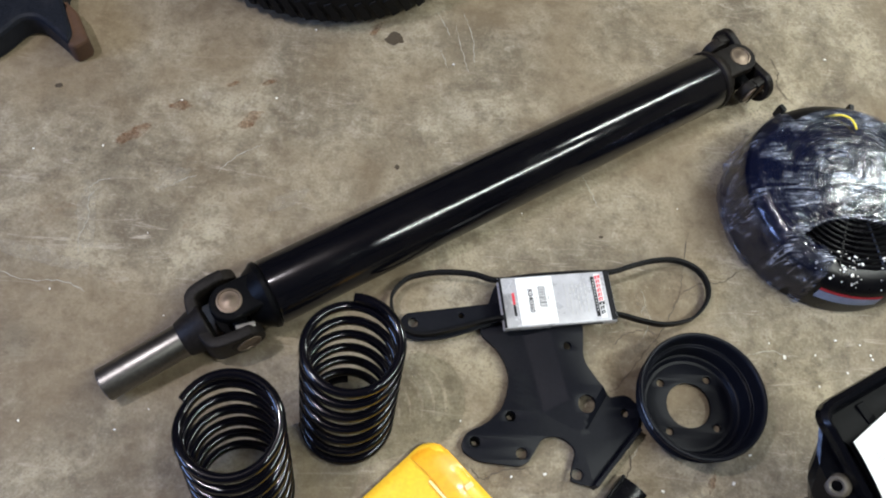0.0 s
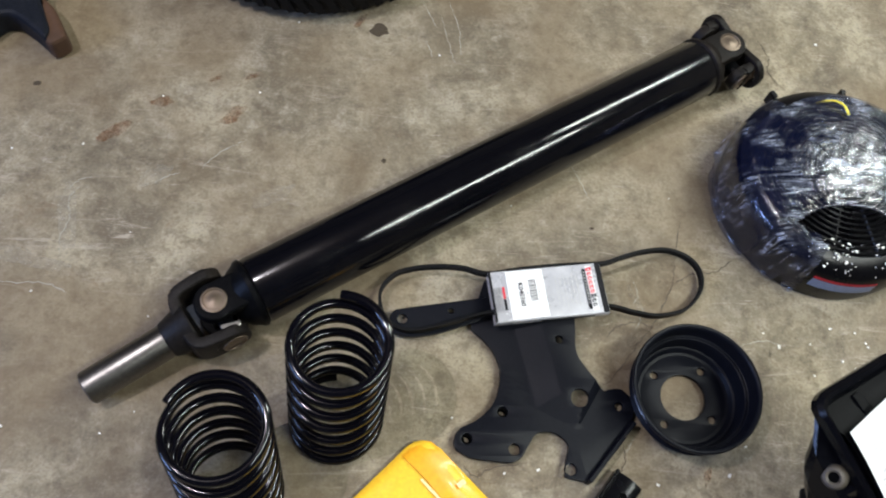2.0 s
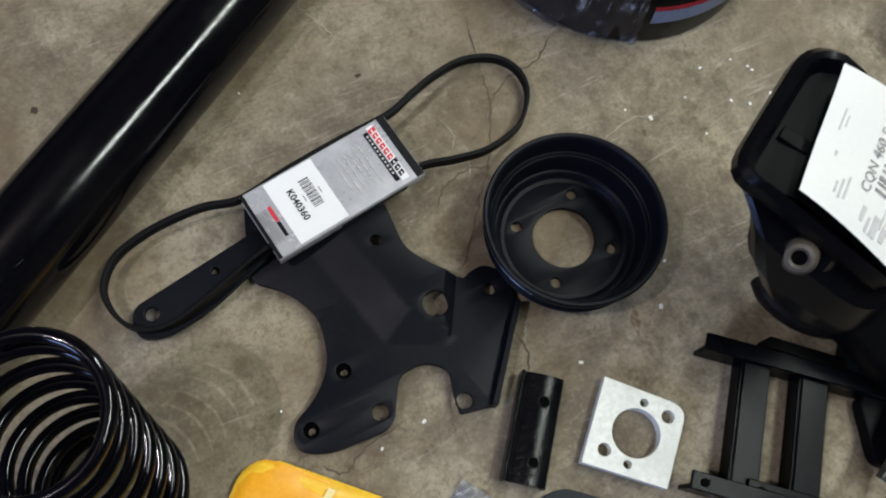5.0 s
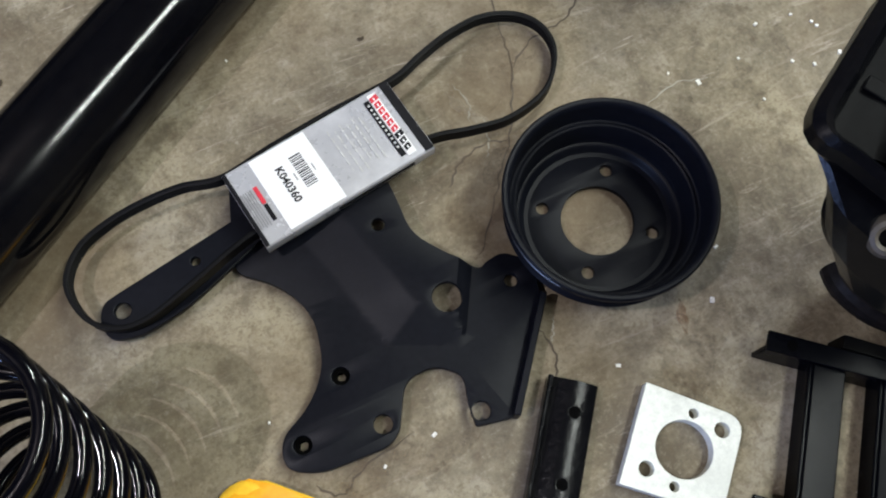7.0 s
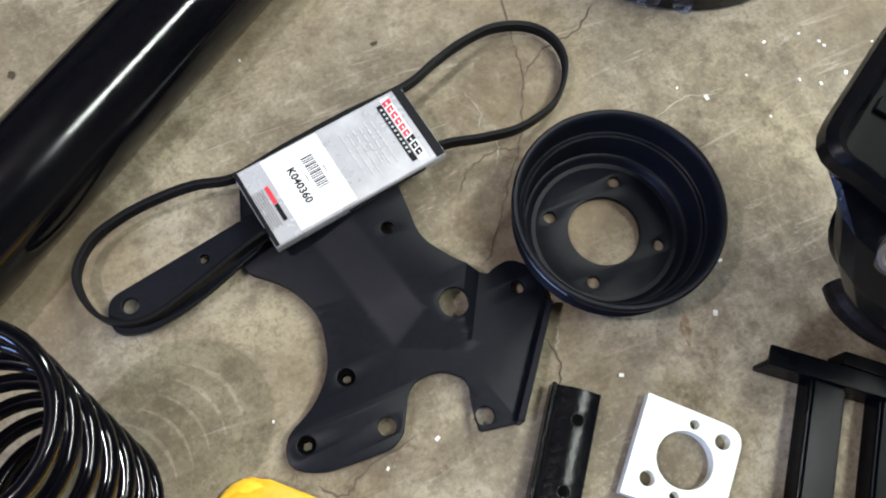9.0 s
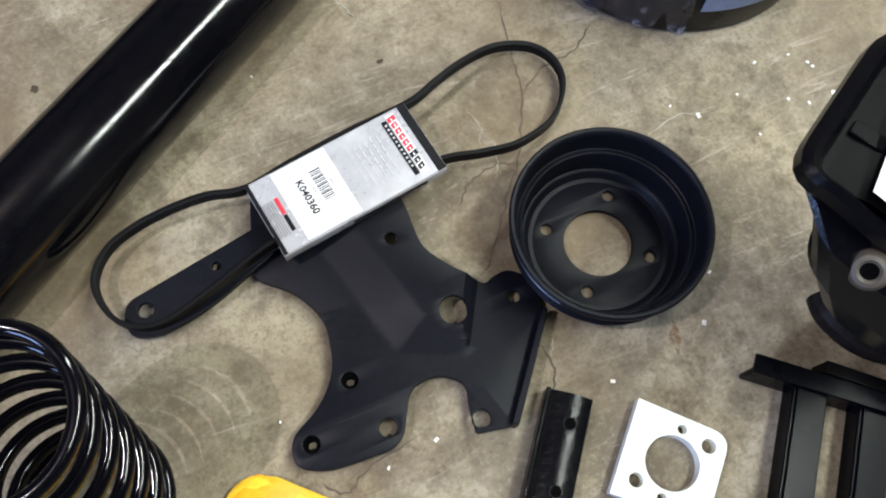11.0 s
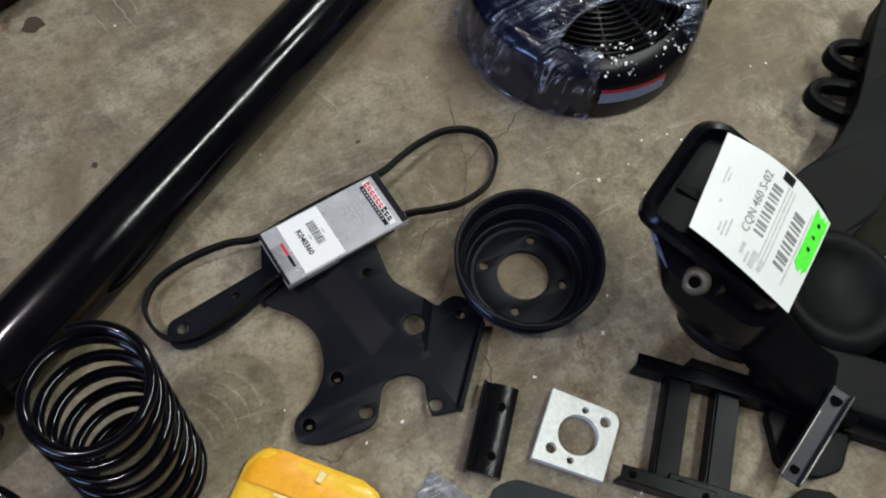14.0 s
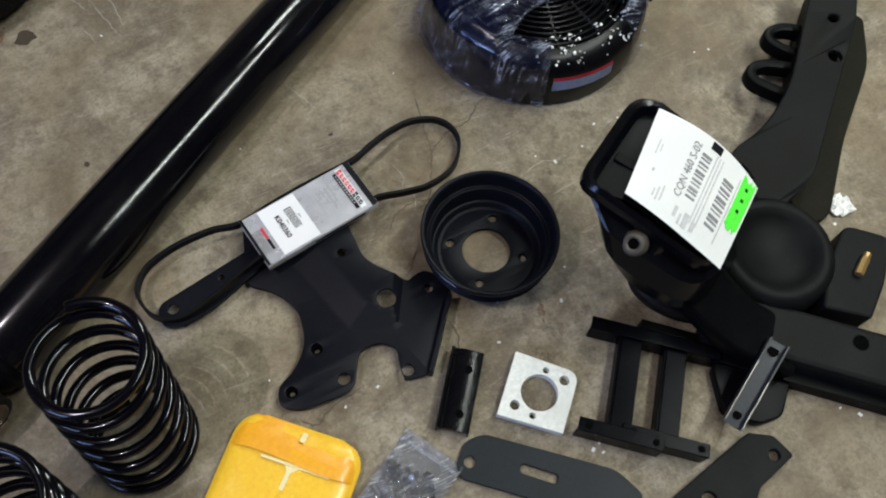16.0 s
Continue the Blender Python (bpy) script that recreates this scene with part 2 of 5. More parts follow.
WET_BLACK = painted("lumpy_gloss_black", (0.0014, 0.0015, 0.0024), 0.24, (0.006, 0.006, 0.006), 0.2, spec=0.22, relief=0.6)
MOUNT_BLACK = painted("worn_gloss_black", (0.0014, 0.0016, 0.0028), 0.20, (0.008, 0.007, 0.006), 0.35, spec=0.28, relief=0.25)
DULL_IRON = painted("dull_worn_iron", (0.075, 0.064, 0.050), 0.55, (0.02, 0.017, 0.014), 0.8, scale=3)
# for the unseen room; dark, so that black parts pick up little fill
ROOM_SHELL = painted("dark_room_shell", (0.085, 0.072, 0.058), 0.9, (0.08, 0.07, 0.055), 0.5, scale=0.3)
ENAMEL = painted("white_enamel", (0.7, 0.7, 0.68), 0.4)
# second colour: milky folds, paled further to paint in their highlights
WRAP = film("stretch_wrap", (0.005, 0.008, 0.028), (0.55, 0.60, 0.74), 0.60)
BAG = film("clear_bag", (0.46, 0.46, 0.48), (0.95, 0.95, 0.96), 0.80)
m_, nt_, p_ = material("lamp_tube_glass")
p_.inputs["Emission Color"].default_value, p_.inputs["Emission Strength"].default_value = (1, 0.96, 0.88, 1), 6.0
TUBE_GLASS = m_


# ---- building helpers ----
BASE = {}


def thing(name, x, y, z, label, category, group=""):
    ob = tagged(new(name), label, category, group)
    ob.location = (x, y, z)
    BASE[ob] = Vector((x, y, z))
    return ob


def part(name, bm, mat, parent=None, label="", smooth=True):
    """Links a bmesh in world coordinates as one mesh, under a thing or a part."""
    base = BASE.get(parent, Vector((0, 0, 0)))
    bmesh.ops.translate(bm, verts=bm.verts, vec=-base)
    me = bpy.data.meshes.new(name)
    bm.to_mesh(me)
    bm.free()
    me.materials.append(mat)
    if smooth:
        me.shade_smooth()
        whole = sum(f.area for f in me.polygons)
        flat = max(f.area for f in me.polygons) > 0.022 * whole
        me.set_sharp_from_angle(angle=radians(20 if flat else 35))
    ob = new(name, me)
    if parent:
        ob.parent = parent
        BASE[ob] = base
    if label:
        ob["label"] = label
    return ob


def solo(name, bm, mat, label, category, group="", at=None, smooth=True):
    """A top-level thing of one mesh, with its origin at its base."""
    c = at or Vector((sum(v.co.x for v in bm.verts) / len(bm.verts), sum(v.co.y for v in bm.verts) / len(bm.verts), min(v.co.z for v in bm.verts)))
    bmesh.ops.translate(bm, verts=bm.verts, vec=-Vector(c))
    ob = tagged(part(name, bm, mat, None, "", smooth), label, category, group)
    ob.location = c
    return ob


def box(size, m=Matrix(), bevel=0.0, bm=None):
    own = bmesh.new()
    bmesh.ops.create_cube(own, size=1)
    bmesh.ops.scale(own, vec=size, verts=own.verts)
    if bevel:
        bmesh.ops.bevel(own, geom=own.edges[:], offset=bevel, segments=2, affect="EDGES", profile=0.5)
    own.transform(m)
    return join(bm, own)


def join(bm, own):
    if bm is None:
        return own
    me = bpy.data.meshes.new("tmp")
    own.to_mesh(me)
    own.free()
    bm.from_mesh(me)
    bpy.data.meshes.remove(me)
    return bm


def along(a, b):
    """A frame at a, whose z runs to b."""
    a, b = Vector(a), Vector(b)
    return Matrix.Translation(a) @ (b - a).to_track_quat("Z", "Y").to_matrix().to_4x4()


def rod(a, b, r1, r2=None, segs=24, bm=None, bevel=0.0):
    own = bmesh.new()
    d = (Vector(b) - Vector(a)).length
    bmesh.ops.create_cone(own, cap_ends=True, segments=segs, radius1=r1, radius2=r1 if r2 is None else r2, depth=d)
    if bevel:
        rim = [e for e in own.edges if abs(e.verts[0].co.z - e.verts[1].co.z) < 1e-6]
        bmesh.ops.bevel(own, geom=rim, offset=bevel, segments=2, affect="EDGES", profile=0.5)
    own.transform(along(a, b) @ Matrix.Translation((0, 0, d / 2)))
    return join(bm, own)


def lathe(profile, m=Matrix(), segs=64, closed=True, bm=None):
    """Turns a profile of (radius, height) round z."""
    own = bmesh.new()
    rings = []
    for r, z in profile:
        rings.append([own.verts.new((r * math.cos(2 * math.pi * k / segs), r * math.sin(2 * math.pi * k / segs), z)) for k in range(segs)])
    pairs = list(zip(rings, rings[1:] + rings[:1] if closed else rings[1:]))
    for a, b in pairs:
        for k in range(segs):
            own.faces.new((a[k], a[(k + 1) % segs], b[(k + 1) % segs], b[k]))
    bmesh.ops.recalc_face_normals(own, faces=own.faces)
    own.transform(m)
    return join(bm, own)


def sweep(path, section, closed=False, up=None, bm=None, caps=True):
    """Carries a section of (side, up) along a path."""
    own = bmesh.new()
    pts = [Vector(p) for p in path]
    n, rings, last = len(pts), [], None
    for k, p in enumerate(pts):
        a, b = pts[(k - 1) % n] if closed or k else pts[0], pts[(k + 1) % n] if closed or k < n - 1 else pts[-1]
        t = (b - a).normalized()
        if up is not None:
            side = t.cross(Vector(up)).normalized()
        elif last is None:
            side = t.cross(Vector((0.13, 0.2, 1))).normalized()
        else:
            side = (last - t * last.dot(t)).normalized()
        last = side
        top = side.cross(t)
        rings.append([own.verts.new(p + side * s + top * u) for s, u in section])
    m = len(section)
    for k in range(n if closed else n - 1):
        a, b = rings[k], rings[(k + 1) % n]
        for j in range(m):
            own.faces.new((a[j], a[(j + 1) % m], b[(j + 1) % m], b[j]))
    if caps and not closed:
        own.faces.new(rings[0][::-1])
        own.faces.new(rings[-1])
    bmesh.ops.recalc_face_normals(own, faces=own.faces)
    return join(bm, own)


def circle(r, n=16):
    return [(r * math.cos(2 * math.pi * k / n), r * math.sin(2 * math.pi * k / n)) for k in range(n)]


def spline(points, per=8, closed=False):
    """Catmull-Rom through the points."""
    pts = [Vector(p) for p in points]
    n, out = len(pts), []
    for k in range(n if closed else n - 1):
        g = (lambda i: pts[i % n]) if closed else (lambda i: pts[max(0, min(n - 1, i))])
        a, b, c, d = g(k - 1), g(k), g(k + 1), g(k + 2)
        for j in range(per):
            t = j / per
            out.append(0.5 * ((2 * b) + (c - a) * t + (2 * a - 5 * b + 4 * c - d) * t * t + (3 * b - a - 3 * c + d) * t**3))
    return out if closed else out + [pts[-1]]


def rounded(points, per=6):
    """A loop of (x, y, radius): corners rounded by that radius."""
    out, n = [], len(points)
    for k in range(n):
        p, a, b = Vector(points[k][:2]), Vector(points[k - 1][:2]), Vector(points[(k + 1) % n][:2])
        r = points[k][2] if len(points[k]) > 2 else 0
        u, v = (a - p), (b - p)
        if r <= 0:
            out.append(p)
            continue
        d = min(r, u.length * 0.48, v.length * 0.48)
        p1, p2 = p + u.normalized() * d, p + v.normalized() * d
        for j in range(per + 1):
            t = j / per
            out.append(p1 * (1 - t) ** 2 + 2 * p * t * (1 - t) + p2 * t * t)
    return [(q.x, q.y) for q in out]


def ring2d(x, y, r, n=20, ry=None):
    return [(x + r * math.cos(2 * math.pi * k / n), y + (ry or r) * math.sin(2 * math.pi * k / n)) for k in range(n)]


def plate(outer, holes, z0, z1, bevel=0.0008):
    """A flat plate with holes, between two heights."""
    cu = bpy.data.curves.new("tmp", "CURVE")
    cu.dimensions, cu.fill_mode = "2D", "BOTH"
    cu.extrude, cu.bevel_depth, cu.bevel_resolution = (z1 - z0) / 2 - bevel, bevel, 1
    cu.offset = -bevel
    for loop in (outer, *holes):
        s = cu.splines.new("POLY")
        s.points.add(len(loop) - 1)
        for q, (x, y) in zip(s.points, loop):
            q.co = (x, y, 0, 1)
        s.use_cyclic_u = True
    ob = bpy.data.objects.new("tmp", cu)
    scene.collection.objects.link(ob)
    dg = bpy.context.evaluated_depsgraph_get()
    me = bpy.data.meshes.new_from_object(ob.evaluated_get(dg))
    bm = bmesh.new()
    bm.from_mesh(me)
    bmesh.ops.remove_doubles(bm, verts=bm.verts, dist=1e-6)
    bmesh.ops.translate(bm, verts=bm.verts, vec=(0, 0, (z0 + z1) / 2))
    bpy.data.objects.remove(ob)
    bpy.data.curves.remove(cu)
    bpy.data.meshes.remove(me)
    return bm


def cut(bm, points):
    """Cuts a mesh along upright planes through pairs of (x, y)."""
    for (x1, y1), (x2, y2) in points:
        d = Vector((x2 - x1, y2 - y1, 0)).normalized()
        bmesh.ops.bisect_plane(bm, geom=bm.verts[:] + bm.edges[:] + bm.faces[:], plane_co=(x1, y1, 0), plane_no=(-d.y, d.x, 0))


def lift(bm, height):
    for v in bm.verts:
        v.co.z += height(v.co.x, v.co.y)


def smoothstep(a, b, x):
    t = max(0.0, min(1.0, (x - a) / (b - a)))
    return t * t * (3 - 2 * t)


def words(text, size, m, mat, parent, name="printed_text", deform=None, bold=0.0):
    cu = bpy.data.curves.new("tmp", "FONT")
    cu.body, cu.size, cu.align_x, cu.align_y, cu.resolution_u = text, size, "CENTER", "CENTER", 2
    cu.offset = bold
    ob = bpy.data.objects.new("tmp", cu)
    scene.collection.objects.link(ob)
    me = bpy.data.meshes.new_from_object(ob.evaluated_get(bpy.context.evaluated_depsgraph_get()))
    bm = bmesh.new()
    bm.from_mesh(me)
    bpy.data.objects.remove(ob)
    bpy.data.curves.remove(cu)
    bm.transform(m)
    if deform:
        for v in bm.verts:
            v.co = deform(v.co)
    return part(name, bm, mat, parent, smooth=False)


# ---- structure ----
def structure(name, bm, mat, label, category):
    return tagged(part(name, bm, mat, None, "", False), label, category, kind="structure")


# walls and ceiling are added out of view to close off and dim the fill
X0, X1, Y0, Y1, HIGH = -3.0, 4.2, -2.6, 4.0, 2.6
floor = structure("floor", box((X1 - X0 + 0.4, Y1 - Y0 + 0.4, 0.1), pose((X0 + X1) / 2, (Y0 + Y1) / 2, -0.05)), CONCRETE, "worn stained bare concrete garage floor", "floor")
structure("ceiling", box((X1 - X0 + 0.4, Y1 - Y0 + 0.4, 0.1), pose((X0 + X1) / 2, (Y0 + Y1) / 2, HIGH + 0.05)), ROOM_SHELL, "unseen plain dark ceiling added over the scene", "ceiling")
structure("wall_north", box((X1 - X0, 0.12, HIGH), pose((X0 + X1) / 2, Y1 + 0.06, HIGH / 2)), ROOM_SHELL, "unseen plain dark wall added round the scene", "wall")
structure("wall_south", box((X1 - X0, 0.12, HIGH), pose((X0 + X1) / 2, Y0 - 0.06, HIGH / 2)), ROOM_SHELL, "unseen plain dark wall added round the scene", "wall")
structure("wall_east", box((0.12, Y1 - Y0, HIGH), pose(X1 + 0.06, (Y0 + Y1) / 2, HIGH / 2)), ROOM_SHELL, "unseen plain dark wall added round the scene", "wall")
west = box((0.12, 1.35, HIGH), pose(X0 - 0.06, Y0 + 0.675, HIGH / 2))
box((0.12, Y1 - 0.1, HIGH), pose(X0 - 0.06, (Y1 + 0.1) / 2, HIGH / 2), bm=west)
box((0.12, 1.35, 1.05), pose(X0 - 0.06, -0.575, 0.525), bm=west)
box((0.12, 1.35, 0.5), pose(X0 - 0.06, -0.575, HIGH - 0.25), bm=west)
structure("wall_west", west, ROOM_SHELL, "unseen plain dark wall with a window opening", "wall")

# ceiling fixture with two tubes, and the bulb holder

for mid, _ in FIXTURES:
    fixture = thing("ceiling_light", mid.x, mid.y, HIGH, "white twin-tube fluorescent batten under the ceiling", "lamp", "ceiling lights")
    part("housing", box((2.3, 0.30, 0.06), Matrix.Translation((mid.x, mid.y, HIGH - 0.03)) @ pose(0, 0, 0, 0, 0, TUBE_TURN), 0.008), ENAMEL, fixture)
    for side in (-0.09, 0.09):
        c = Vector((mid.x, mid.y, 2.48)) + TUBE_SIDE * side
        part("tube", rod(c - TUBE_DIR * 1.1, c + TUBE_DIR * 1.1, 0.016, segs=12), TUBE_GLASS, fixture, "glowing glass tube")
holder = thing("bulb_holder", -0.88, 0.50, HIGH, "small white bulb holder under the ceiling", "lamp")
part("rose", rod((-0.88, 0.50, 2.36), (-0.88, 0.50, HIGH), 0.03, 0.05, 20), ENAMEL, holder)


# ---- cracks, spots and flecks of the floor ----
def ribbon(points, width, z=0.0006):
    bm = bmesh.new()
    pts = spline([(x, y, z) for x, y in points], 7)
    rnd = random.Random(len(points))
    left, right = [], []
    for k, p in enumerate(pts):
        d = (pts[min(k + 1, len(pts) - 1)] - pts[max(k - 1, 0)]).normalized()
        n = Vector((-d.y, d.x, 0))
        w = width * (0.35 + 0.9 * rnd.random()) * min(1, 0.25 + 0.3 * min(k, len(pts) - 1 - k))
        o = n * rnd.uniform(-1, 1) * 0.0012
        left.append(bm.verts.new(p + o + n * w / 2))
        right.append(bm.verts.new(p + o - n * w / 2))
    for k in range(len(pts) - 1):
        bm.faces.new((left[k], right[k], right[k + 1], left[k + 1]))
    bmesh.ops.recalc_face_normals(bm, faces=bm.faces)
    return bm


for pts in (
    [(0.51, 0.62), (0.498, 0.566), (0.49, 0.529), (0.475, 0.50), (0.459, 0.472), (0.44, 0.45), (0.42, 0.423), (0.398, 0.398)],
    [(0.49, 0.529), (0.515, 0.545), (0.55, 0.552), (0.575, 0.57)],
    [(0.459, 0.472), (0.44, 0.478), (0.415, 0.47), (0.40, 0.455)],
    [(0.41, 0.335), (0.414, 0.312), (0.405, 0.29)],
    [(0.30, 0.302), (0.258, 0.295), (0.24, 0.285), (0.226, 0.298)],
    [(0.66, 0.93), (0.672, 0.90), (0.668, 0.875), (0.68, 0.85)],
):
    part("crack", ribbon(pts, 0.0016), CRACK, floor, "fine dark crack", False)


for pts in (
    [(0.162, 0.952), (0.175, 0.925), (0.184, 0.905)], [(0.19, 0.93), (0.20, 0.885), (0.211, 0.846)], [(0.169, 0.881), (0.175, 0.868), (0.18, 0.85)], [(0.20, 0.955), (0.215, 0.91), (0.219, 0.86)],
    [(-0.254, 0.62), (-0.262, 0.60), (-0.257, 0.58), (-0.262, 0.55), (-0.258, 0.525)], [(-0.168, 0.628), (-0.15, 0.641), (-0.136, 0.647)], [(-0.24, 0.632), (-0.255, 0.628), (-0.265, 0.615)],
    [(0.369, 0.695), (0.38, 0.67), (0.39, 0.646)], [(0.44, 0.535), (0.445, 0.515), (0.438, 0.50)], [(0.437, 0.466), (0.445, 0.48), (0.45, 0.497)], [(0.425, 0.334), (0.42, 0.325), (0.414, 0.316)],
    [(-0.06, 0.70), (-0.09, 0.68), (-0.11, 0.655)], [(-0.35, 0.50), (-0.31, 0.488), (-0.27, 0.49), (-0.24, 0.478)], [(0.16, 0.60), (0.165, 0.615), (0.16, 0.63)], [(0.56, 0.45), (0.60, 0.462), (0.63, 0.455)],
):
    part("scratch", ribbon(pts, 0.0011, 0.0005), SCRATCH, floor, "pale scratch", False)


def blot(x, y, rx, ry, turn, seed, z):
    """A flat mark with an uneven outline."""
    bm, ring = bmesh.new(), []
    c, d = math.cos(math.radians(turn)), math.sin(math.radians(turn))
    for k in range(28):
        t = 2 * math.pi * k / 28
        w = 1 + 0.45 * noise.noise(Vector((math.cos(t) * 1.6, math.sin(t) * 1.6, seed * 3.7)))
        u, v = rx * w * math.cos(t), ry * w * math.sin(t)
        ring.append(bm.verts.new((x + u * c - v * d, y + u * d + v * c, z)))
    bm.faces.new(ring)
    return bm


for k, (x, y, rx, ry, turn, mat) in enumerate((
    (0.104, 0.894, 0.014, 0.010, 20, STAIN_DARK), (-0.335, 0.765, 0.005, 0.004, 0, STAIN_DARK), (0.396, 0.590, 0.005, 0.003, 60, DARK_MARK), (0.391, 0.603, 0.003, 0.002, 0, STAIN_DARK),
    (0.119, 0.683, 0.003, 0.003, 0, STAIN_DARK), (0.390, 0.575, 0.004, 0.002, 30, DARK_MARK), (0.075, 0.905, 0.016, 0.004, 60, RUST_STAIN), (-0.062, 0.800, 0.010, 0.004, 35, RUST_STAIN),
    (-0.110, 0.792, 0.008, 0.004, 30, RUST_STAIN), (-0.226, 0.700, 0.024, 0.008, 40, RUST_STAIN), (-0.080, 0.737, 0.020, 0.009, 50, RUST_STAIN), (-0.287, 0.664, 0.020, 0.013, 20, DARK_MARK),
    (-0.173, 0.750, 0.016, 0.008, 10, RUST_STAIN), (-0.258, 0.570, 0.012, 0.050, 10, PALE_STAIN), (-0.165, 0.640, 0.022, 0.012, 40, PALE_STAIN),
    (-0.300, 0.520, 0.060, 0.012, -12, PALE_STAIN), (0.442, 0.505, 0.005, 0.024, 25, PALE_STAIN), (0.440, 0.455, 0.020, 0.010, 40, DARK_MARK), (-0.02, 0.620, 0.030, 0.010, 30, PALE_STAIN),
    (0.430, 0.455, 0.050, 0.038, 30, BROWN_STAIN), (0.468, 0.530, 0.045, 0.026, 25, BROWN_STAIN), (0.300, 0.292, 0.060, 0.020, 0, BROWN_STAIN), (0.515, 0.290, 0.050, 0.026, 60, BROWN_STAIN),
    # the first two are broad marks that darken the floor between fan and mount
    (0.660, 0.455, 0.060, 0.030, 20, DARK_MARK), (0.590, 0.425, 0.030, 0.012, 60, DARK_MARK), (0.510, 0.295, 0.012, 0.004, 70, RUST_STAIN),
)):
    part("spot", blot(x, y, rx, ry, turn, k, 0.0007 + 0.00003 * k), mat, floor, smooth=False)
rnd = random.Random(11)
bm = bmesh.new()
spots = [(0.273, 0.29), (0.536, 0.296), (0.56, 0.33), (0.66, 0.42), (0.70, 0.44), (0.715, 0.43), (0.62, 0.455), (0.75, 0.93), (-0.05, 0.775), (0.56, 0.06), (0.535, 0.055), (0.88, 0.24), (0.745, 0.06), (0.76, 0.045), (0.691, 0.482), (0.723, 0.478), (0.735, 0.465), (0.737, 0.460), (0.740, 0.431), (0.723, 0.412), (0.602, 0.472), (0.45, 0.283), (0.354, 0.444), (0.483, 0.139), (0.492, 0.142), (0.491, 0.132), (0.471, 0.325), (0.312, 0.295)]
spots += [(rnd.uniform(-0.45, 1.0), rnd.uniform(0.1, 1.0)) for _ in range(45)]
for k, (x, y) in enumerate(spots):
    r = rnd.uniform(0.0010, 0.0024) if k < 28 else rnd.uniform(0.0005, 0.0013)
    box((2 * r, 1.4 * r, 0.0012), pose(x, y, 0.0006, 0, 0, rnd.uniform(0, 180)), bm=bm)
tagged(part("flecks", bm, FLECK, floor, "tiny pale flecks of debris", False), kind="stuff")

# ---- drive shaft ----
AX0, AXD, AXN = Vector((-0.0113, 0.4834, 0.0402)), Vector((0.8415, 0.5405, 0)).normalized(), Vector((0.5405, -0.8415, 0)).normalized()
UP = Vector((0, 0, 1))


def on_axis(s, n=0.0, z=0.0):
    return AX0 + AXD * s + AXN * n + UP * z


shaft = thing("drive_shaft", 0.26, 0.66, 0.0, "long gloss black drive shaft with a bare steel slip stub", "drive shaft")
R = 0.0402
AXM = along(on_axis(0), on_axis(1))
part("tube", lathe([(0.0001, -0.012), (R - 0.004, -0.012), (R - 0.001, -0.0105), (R, -0.008), (R, 0.654), (R - 0.001, 0.6565), (R - 0.004, 0.658), (0.0001, 0.658)], AXM, 72, False), GLOSS_BLACK, shaft)


def weld_yoke(sign, s0):
    """The welded yoke at a tube's end: neck, and two ears with bearing eyes above and below."""
    bm = lathe([(0.0001, 0), (R - 0.003, 0), (R + 0.0015, -0.003), (R + 0.001, -0.008), (R - 0.0025, -0.012), (R - 0.007, -0.020), (0.0265, -0.027), (0.0215, -0.031), (0.0001, -0.031)],
               Matrix.Translation(on_axis(s0)) @ (AXM.to_3x3() @ Matrix.Diagonal((1, 1, sign))).to_4x4(), 40, False)
    for up in (1, -1):
        a, b = on_axis(s0 - sign * 0.012, 0, up * 0.024), on_axis(s0 - sign * 0.046, 0, up * 0.0235)
        sec = rounded([(-0.022, -0.007, 0.004), (0.022, -0.007, 0.004), (0.022, 0.007, 0.004), (-0.022, 0.007, 0.004)], 3)
        mid = on_axis(s0 - sign * 0.026, 0, up * 0.0245)
        sweep([a, mid, b], sec, up=(0, 0, 1), bm=bm)
        rod(on_axis(s0 - sign * 0.046, 0, up * 0.018), on_axis(s0 - sign * 0.046, 0, up * 0.0305), 0.0235, 0.0225, 32, bm, 0.002)
    return bm


def cap(centre, way, parent):
    c, w = Vector(centre), Vector(way)
    part("bearing_cap", lathe([(0.0001, -0.01), (0.0145, -0.01), (0.0145, 0.0015), (0.0125, 0.002), (0.0118, 0.0006), (0.006, 0.0006), (0.0045, 0.0014), (0.0001, 0.0014)], along(c, c + w), 28, False), CAP_STEEL, parent, "worn steel bearing cap")


for sign, s0 in ((1, -0.010), (-1, 0.656)):
    yoke = part("yoke", weld_yoke(sign, s0), CAST_IRON if sign < 0 else DARK_STEEL, shaft, "dark cast yoke with round eyes")
    joint = s0 - sign * 0.046
    cap(on_axis(joint, 0, 0.0305), (0, 0, 1), yoke)
    cross = rod(on_axis(joint, -0.036), on_axis(joint, 0.036), 0.010, segs=18)
    rod(on_axis(joint, 0, -0.03), on_axis(joint, 0, 0.03), 0.010, segs=18, bm=cross)
    box((0.03, 0.03, 0.024), Matrix.Translation(on_axis(joint)) @ AXM.to_3x3().to_4x4(), 0.006, cross)
    part("joint_cross", cross, DARK_STEEL, shaft, "dark universal joint cross")

# slip yoke: ears to both sides, drooping stub
J = 0.008 - 0.064
TIP = on_axis(-0.216, 0.0065, -0.0185)
HUB = on_axis(J - 0.052, 0.002, -0.007)
bm = rod(HUB + (HUB - TIP).normalized() * 0.022, HUB - (HUB - TIP).normalized() * 0.012, 0.030, 0.021, 36, None, 0.002)
